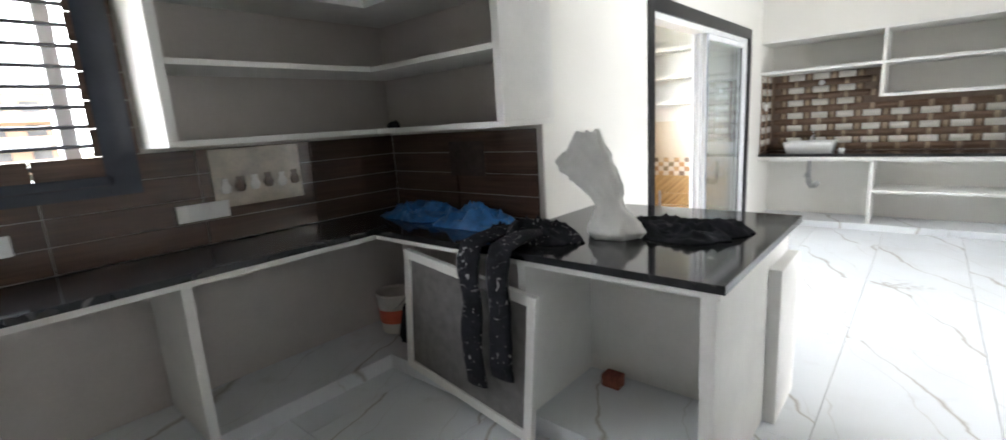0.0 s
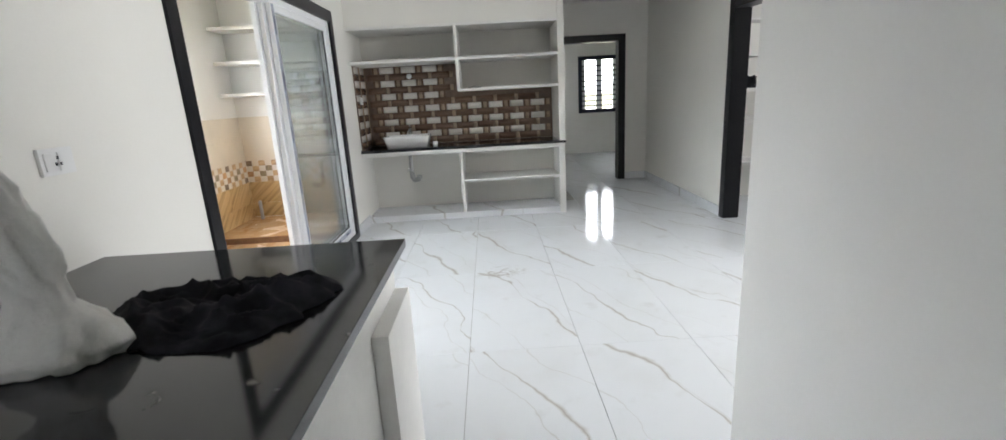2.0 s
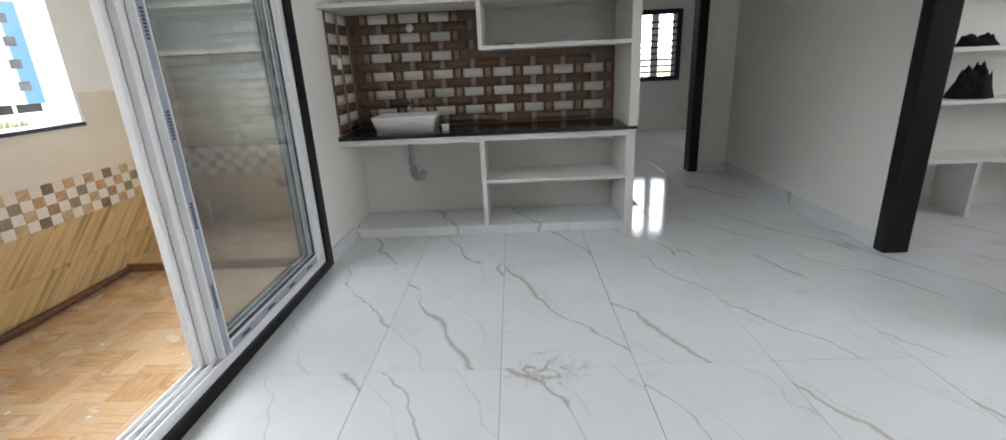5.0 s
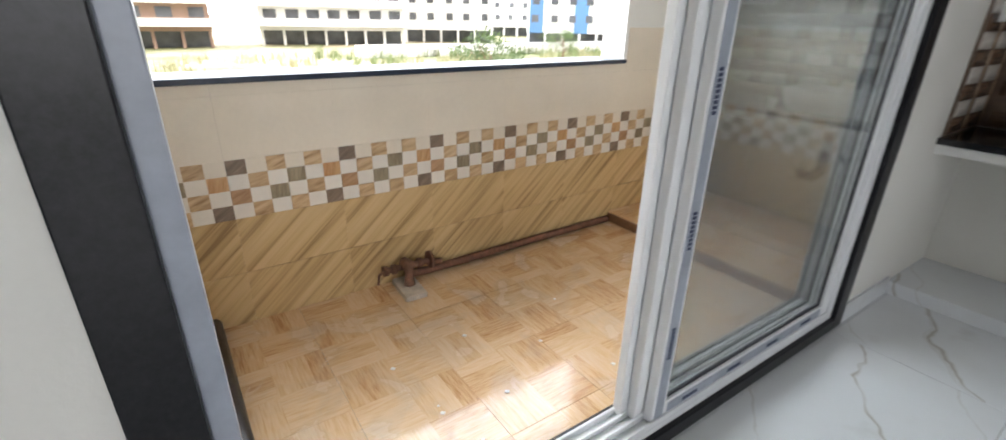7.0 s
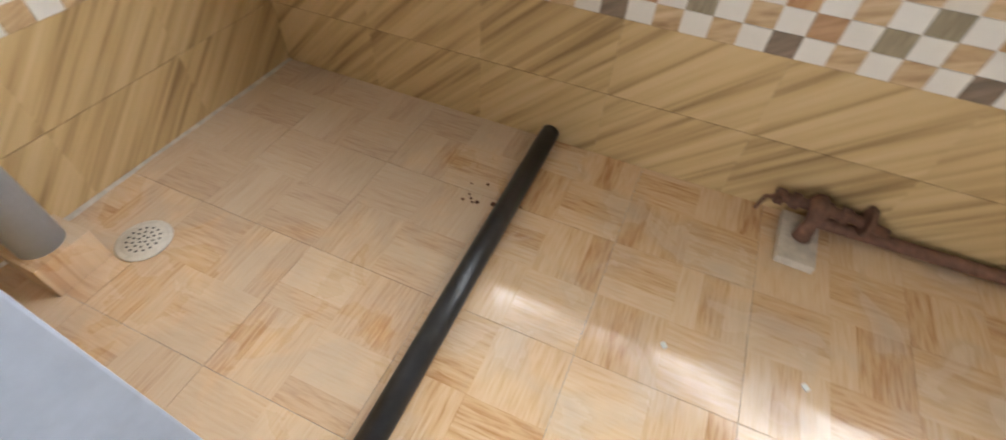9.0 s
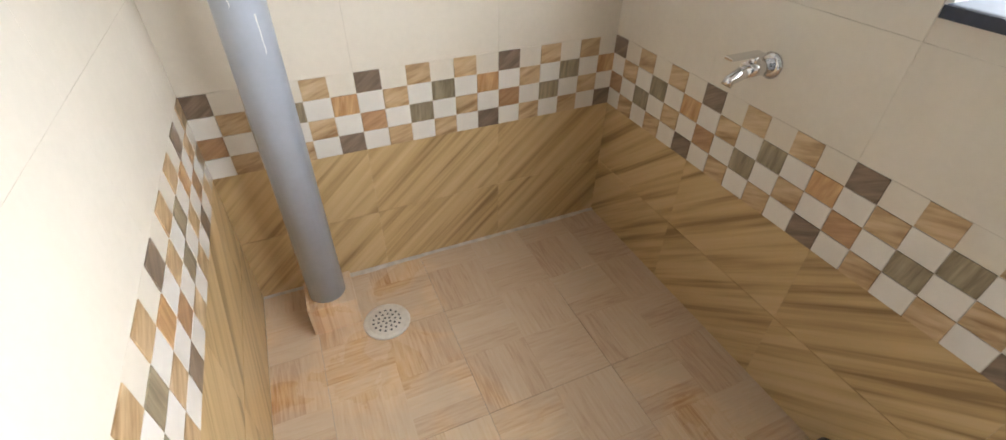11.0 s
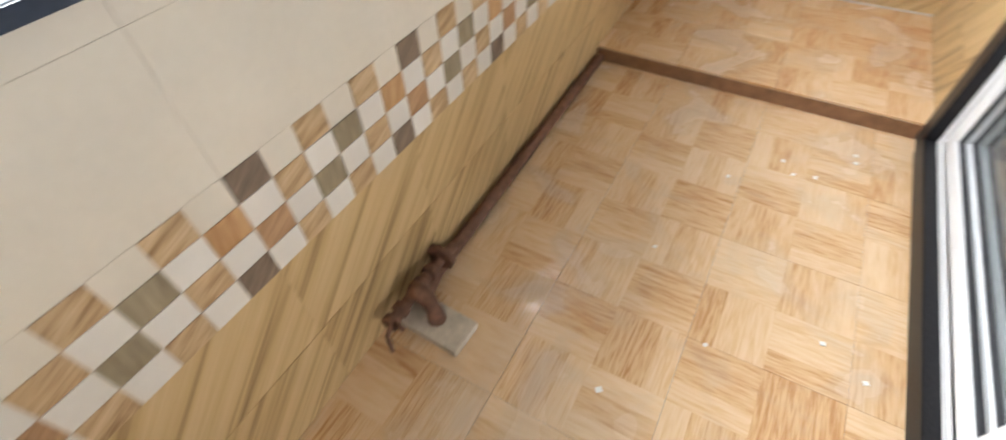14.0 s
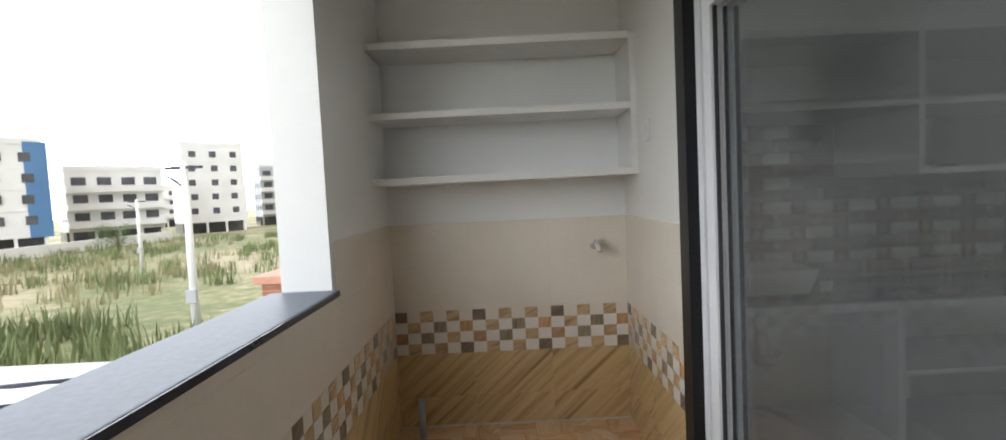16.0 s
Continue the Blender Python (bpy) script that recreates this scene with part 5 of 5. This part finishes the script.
def building(x, y, turn, width, depth, floors, wall_m, label, band=None, balconies=False, seed=1):
    """A flat-roofed block of flats; its local +x side faces the camera."""
    rnd = random.Random(seed)
    m = pose(x, y, GZ, 0, 0, turn)
    root = empty("apartment_building", (x, y, GZ), label, "building")
    fh, h = 3.1, floors * 3.1 + 0.6

    def add(name, bm, material):
        bm.transform(m)
        return part(name, bm, material, root)
    add("wall", boxes((-depth, 0, -width / 2, width / 2, 2.4, h)), wall_m)
    add("parapet", boxes((-depth, 0.1, -width / 2 - 0.1, width / 2 + 0.1, h, h + 0.9)), BWHITE)
    add("stair_head", boxes((-depth * 0.6, -depth * 0.3, -2, 2, h + 0.9, h + 3.2)), wall_m)
    n = max(3, int(width / 3.4))
    for k in range(n + 1):
        yy = -width / 2 + 0.3 + k * (width - 0.6) / n
        add("pillar", boxes((-0.6, -0.1, yy - 0.2, yy + 0.2, 0, 2.4)), wall_m)
    # Dark block paints the deep shade of the open parking.
    add("car_park_shade", boxes((-depth + 0.5, -3.5, -width / 2, width / 2, 0, 2.4)), WINSHADE)
    if band:
        for k in band:
            add("colour_band", boxes((0.0, 0.12, -width / 2 + k, -width / 2 + k + 2.6, 2.4, h + 0.4)), BBLUE)
    for f in range(1, floors):
        z = f * fh + 0.3
        if balconies:
            add("balcony", boxes((0.01, 1.3, -width / 2, width / 2, z - 0.35, z + 0.75)), BWHITE)
        else:
            add("floor_band", boxes((0.0, 0.08, -width / 2, width / 2, z - 0.2, z)), BWHITE)
        for k in range(n):
            yy = -width / 2 + (k + 0.5) * width / n + rnd.uniform(-0.2, 0.2)
            w = piece("window", gap_me if balconies else win_me, root, Matrix.Translation(-root.location) @ m @ Matrix.Translation((0.0 if not band else 0.1, yy, z + 0.9)))
        for k in range(max(2, int(depth / 4))):
            for side in (-1, 1):
                piece("window", win_me, root, Matrix.Translation(-root.location) @ m @ Matrix.Translation((-(k + 0.6) * 3.6, side * width / 2, z + 0.9)) @ pose(0, 0, 0, 0, 0, 90 * side))
    return root


building(-76, 66, -40, 17, 12, 5, BWHITE, "white and blue block of flats with parking below", [0.5, 9.0, 15.0], False, 1)
building(-72, 88, -42, 14, 12, 4, BWHITE, "white block of flats with long balconies", None, True, 2)
building(-66, 108, -48, 12, 14, 6, BWHITE, "white five-storey block of flats", None, False, 3)
building(-110, 165, -40, 40, 14, 4, BWHITE, "far pale block of flats", None, True, 4)
building(-62, 136, -55, 14, 12, 5, BGREY, "grey block of flats behind the others", None, True, 5)
building(-92, 26, -12, 24, 14, 5, BWHITE, "white unfinished block of flats", None, True, 6)
building(-95, 50, -25, 18, 14, 6, BWHITE, "tall white block of flats", None, False, 7)
building(-90, -6, 0, 26, 14, 4, BBRICK, "bare brick unfinished block of flats", None, True, 8)
near = building(-29.2, -13.5, 50, 14, 10, 3, BWHITE, "white house with grey louvred wall and air conditioners", None, False, 9)
SLATM = mat("blue_grey_louvre", (0.20, 0.23, 0.27), 0.6, 0.1, 0.5)
nm = pose(-29.2, -13.5, GZ, 0, 0, 50)
for k in range(26):
    bm = boxes((0.14, 0.20, -2.9, 3.4, 2.3 + 0.29 * k, 2.56 + 0.29 * k))
    bm.transform(nm)
    part("louvre_slat", bm, SLATM, near, "blue-grey louvre slat")
bm = boxes((-0.25, -0.02, -6.9, 6.9, 0, 2.4))
bm.transform(nm)
part("ground_floor_wall", bm, BWHITE, near)
for y, z in ((6.4, 3.3), (6.4, 2.1), (6.4, 6.4)):
    bm = boxes((0.05, 0.55, y - 0.45, y + 0.45, z, z + 0.65), bevel=0.03)
    bm.transform(nm)
    unit = part("air_conditioner", bm, BWHITE, near, "white air conditioner box")
    bm = lathe([(0, 0), (0.24, 0), (0.24, 0.02), (0, 0.02)], (0, 0, 0), 18)
    bm.transform(nm @ pose(0.55, y, z + 0.33, 0, 90, 0))
    part("fan_grille", bm, WINSHADE, unit)
building(-120, 85, -30, 30, 14, 5, BWHITE, "far white block of flats", None, False, 10)
single("boundary_wall", boxes((-64.5, -64, 20, 90, GZ, GZ + 1.6), bevel=0.05), BWHITE, "long white boundary wall before the flats", "wall")


def power_pole(x, y, h):
    root = empty("power_pole", (x, y, GZ), "tall concrete power pole with cross arms", "utility pole")
    part("shaft", tube([(x, y, GZ), (x, y, GZ + h)], [0.17, 0.11], 10), BWHITE, root)
    part("cross_arm", boxes((x - 0.7, x + 0.7, y - 0.05, y + 0.05, GZ + h - 0.25, GZ + h - 0.15)), DARKFRAME, root)
    part("lamp_arm", tube([(x, y, GZ + h - 1.0), (x - 0.5, y, GZ + h - 0.6), (x - 0.8, y, GZ + h - 0.45)], 0.04, 8), DARKFRAME, root)
    part("box", boxes((x - 0.2, x + 0.2, y - 0.22, y - 0.1, GZ + 1.8, GZ + 2.3)), BGREY, root)


power_pole(-14.2, 18.2, 7.2)
power_pole(-34, 42, 6.5)
hut = empty("brick_hut", (-8.4, 12.2, GZ), "small red brick hut with a flat slab roof", "hut")
part("wall", boxes((-8.15, -6.9, 11.5, 12.9, GZ, -0.55)), mat("orange_brick", (0.36, 0.15, 0.09), 0.9, 0.2, 12, 0.4), hut)
bm = bmesh.new()
for k in range(26):
    box(bm, -8.156, -6.894, 11.494, 12.906, GZ + 0.12 * k + 0.5, GZ + 0.12 * k + 0.512)
part("mortar_course", bm, CEMENT, hut)
part("roof", boxes((-8.3, -6.75, 11.35, 13.05, -0.55, -0.35), bevel=0.02), mat("pink_slab", (0.5, 0.26, 0.18), 0.8, 0.15), hut)
roof = empty("sheet_roof_shed", (-9.0, 5.0, GZ), "low shed with white corrugated sheet roof", "shed")
part("wall", boxes((-17, -9.6, 1.0, 9.6, GZ, -2.0)), CEMENT, roof)
ROOFSHEET = mat("white_roof_sheet", (0.55, 0.56, 0.57), 0.5, 0.2, 1.2)
for k in range(11):
    bm = bmesh.new()
    prof = [(0.8 + k * 0.86 + 0.0716 * j, -1.955 + (0.035 if j % 2 else 0.0) + 0.006 * (k % 2)) for j in range(13)]
    rows = [[bm.verts.new((x, y, z + dz)) for y, z in prof] for x, dz in ((-17.4, 0), (-9.2, 0), (-9.2, -0.004), (-17.4, -0.004))]
    for q, r in zip(rows, rows[1:] + rows[:1]):
        for j in range(12):
            bm.faces.new((q[j], q[j + 1], r[j + 1], r[j]))
    part("roof_sheet", bm, ROOFSHEET, roof)
for k, a in enumerate((2.0, 5.0, 6.8, 8.0)):
    part("weight_bar", tube([(-16.6, a, -1.90), (-9.8, a + 1.2, -1.90)], 0.05 if k != 1 else 0.09, 8), DARKFRAME if k != 1 else CEMENT, roof)

# ---- interior floor tiles ----
inside = lambda x, y: (x > W + 0.0 or y < BR) and not (y > 2.3 and x < 0.93) and not (x > 4.9) and not (0.93 < x < 1.08 and y < -2.2)
lay(bpy.data.objects["floor"], W + 0.001, 5.4, -6.0, 7.0, 0.6, 1.2, 0.0, 0.0, 0.0, MARBLE, 0.010, 0.0012, inside)
lay(bpy.data.objects["floor"], KW, W + 0.001, -6.0, BR, 0.6, 1.2, 0.0, 0.0, 0.0, MARBLE, 0.010, 0.0012)
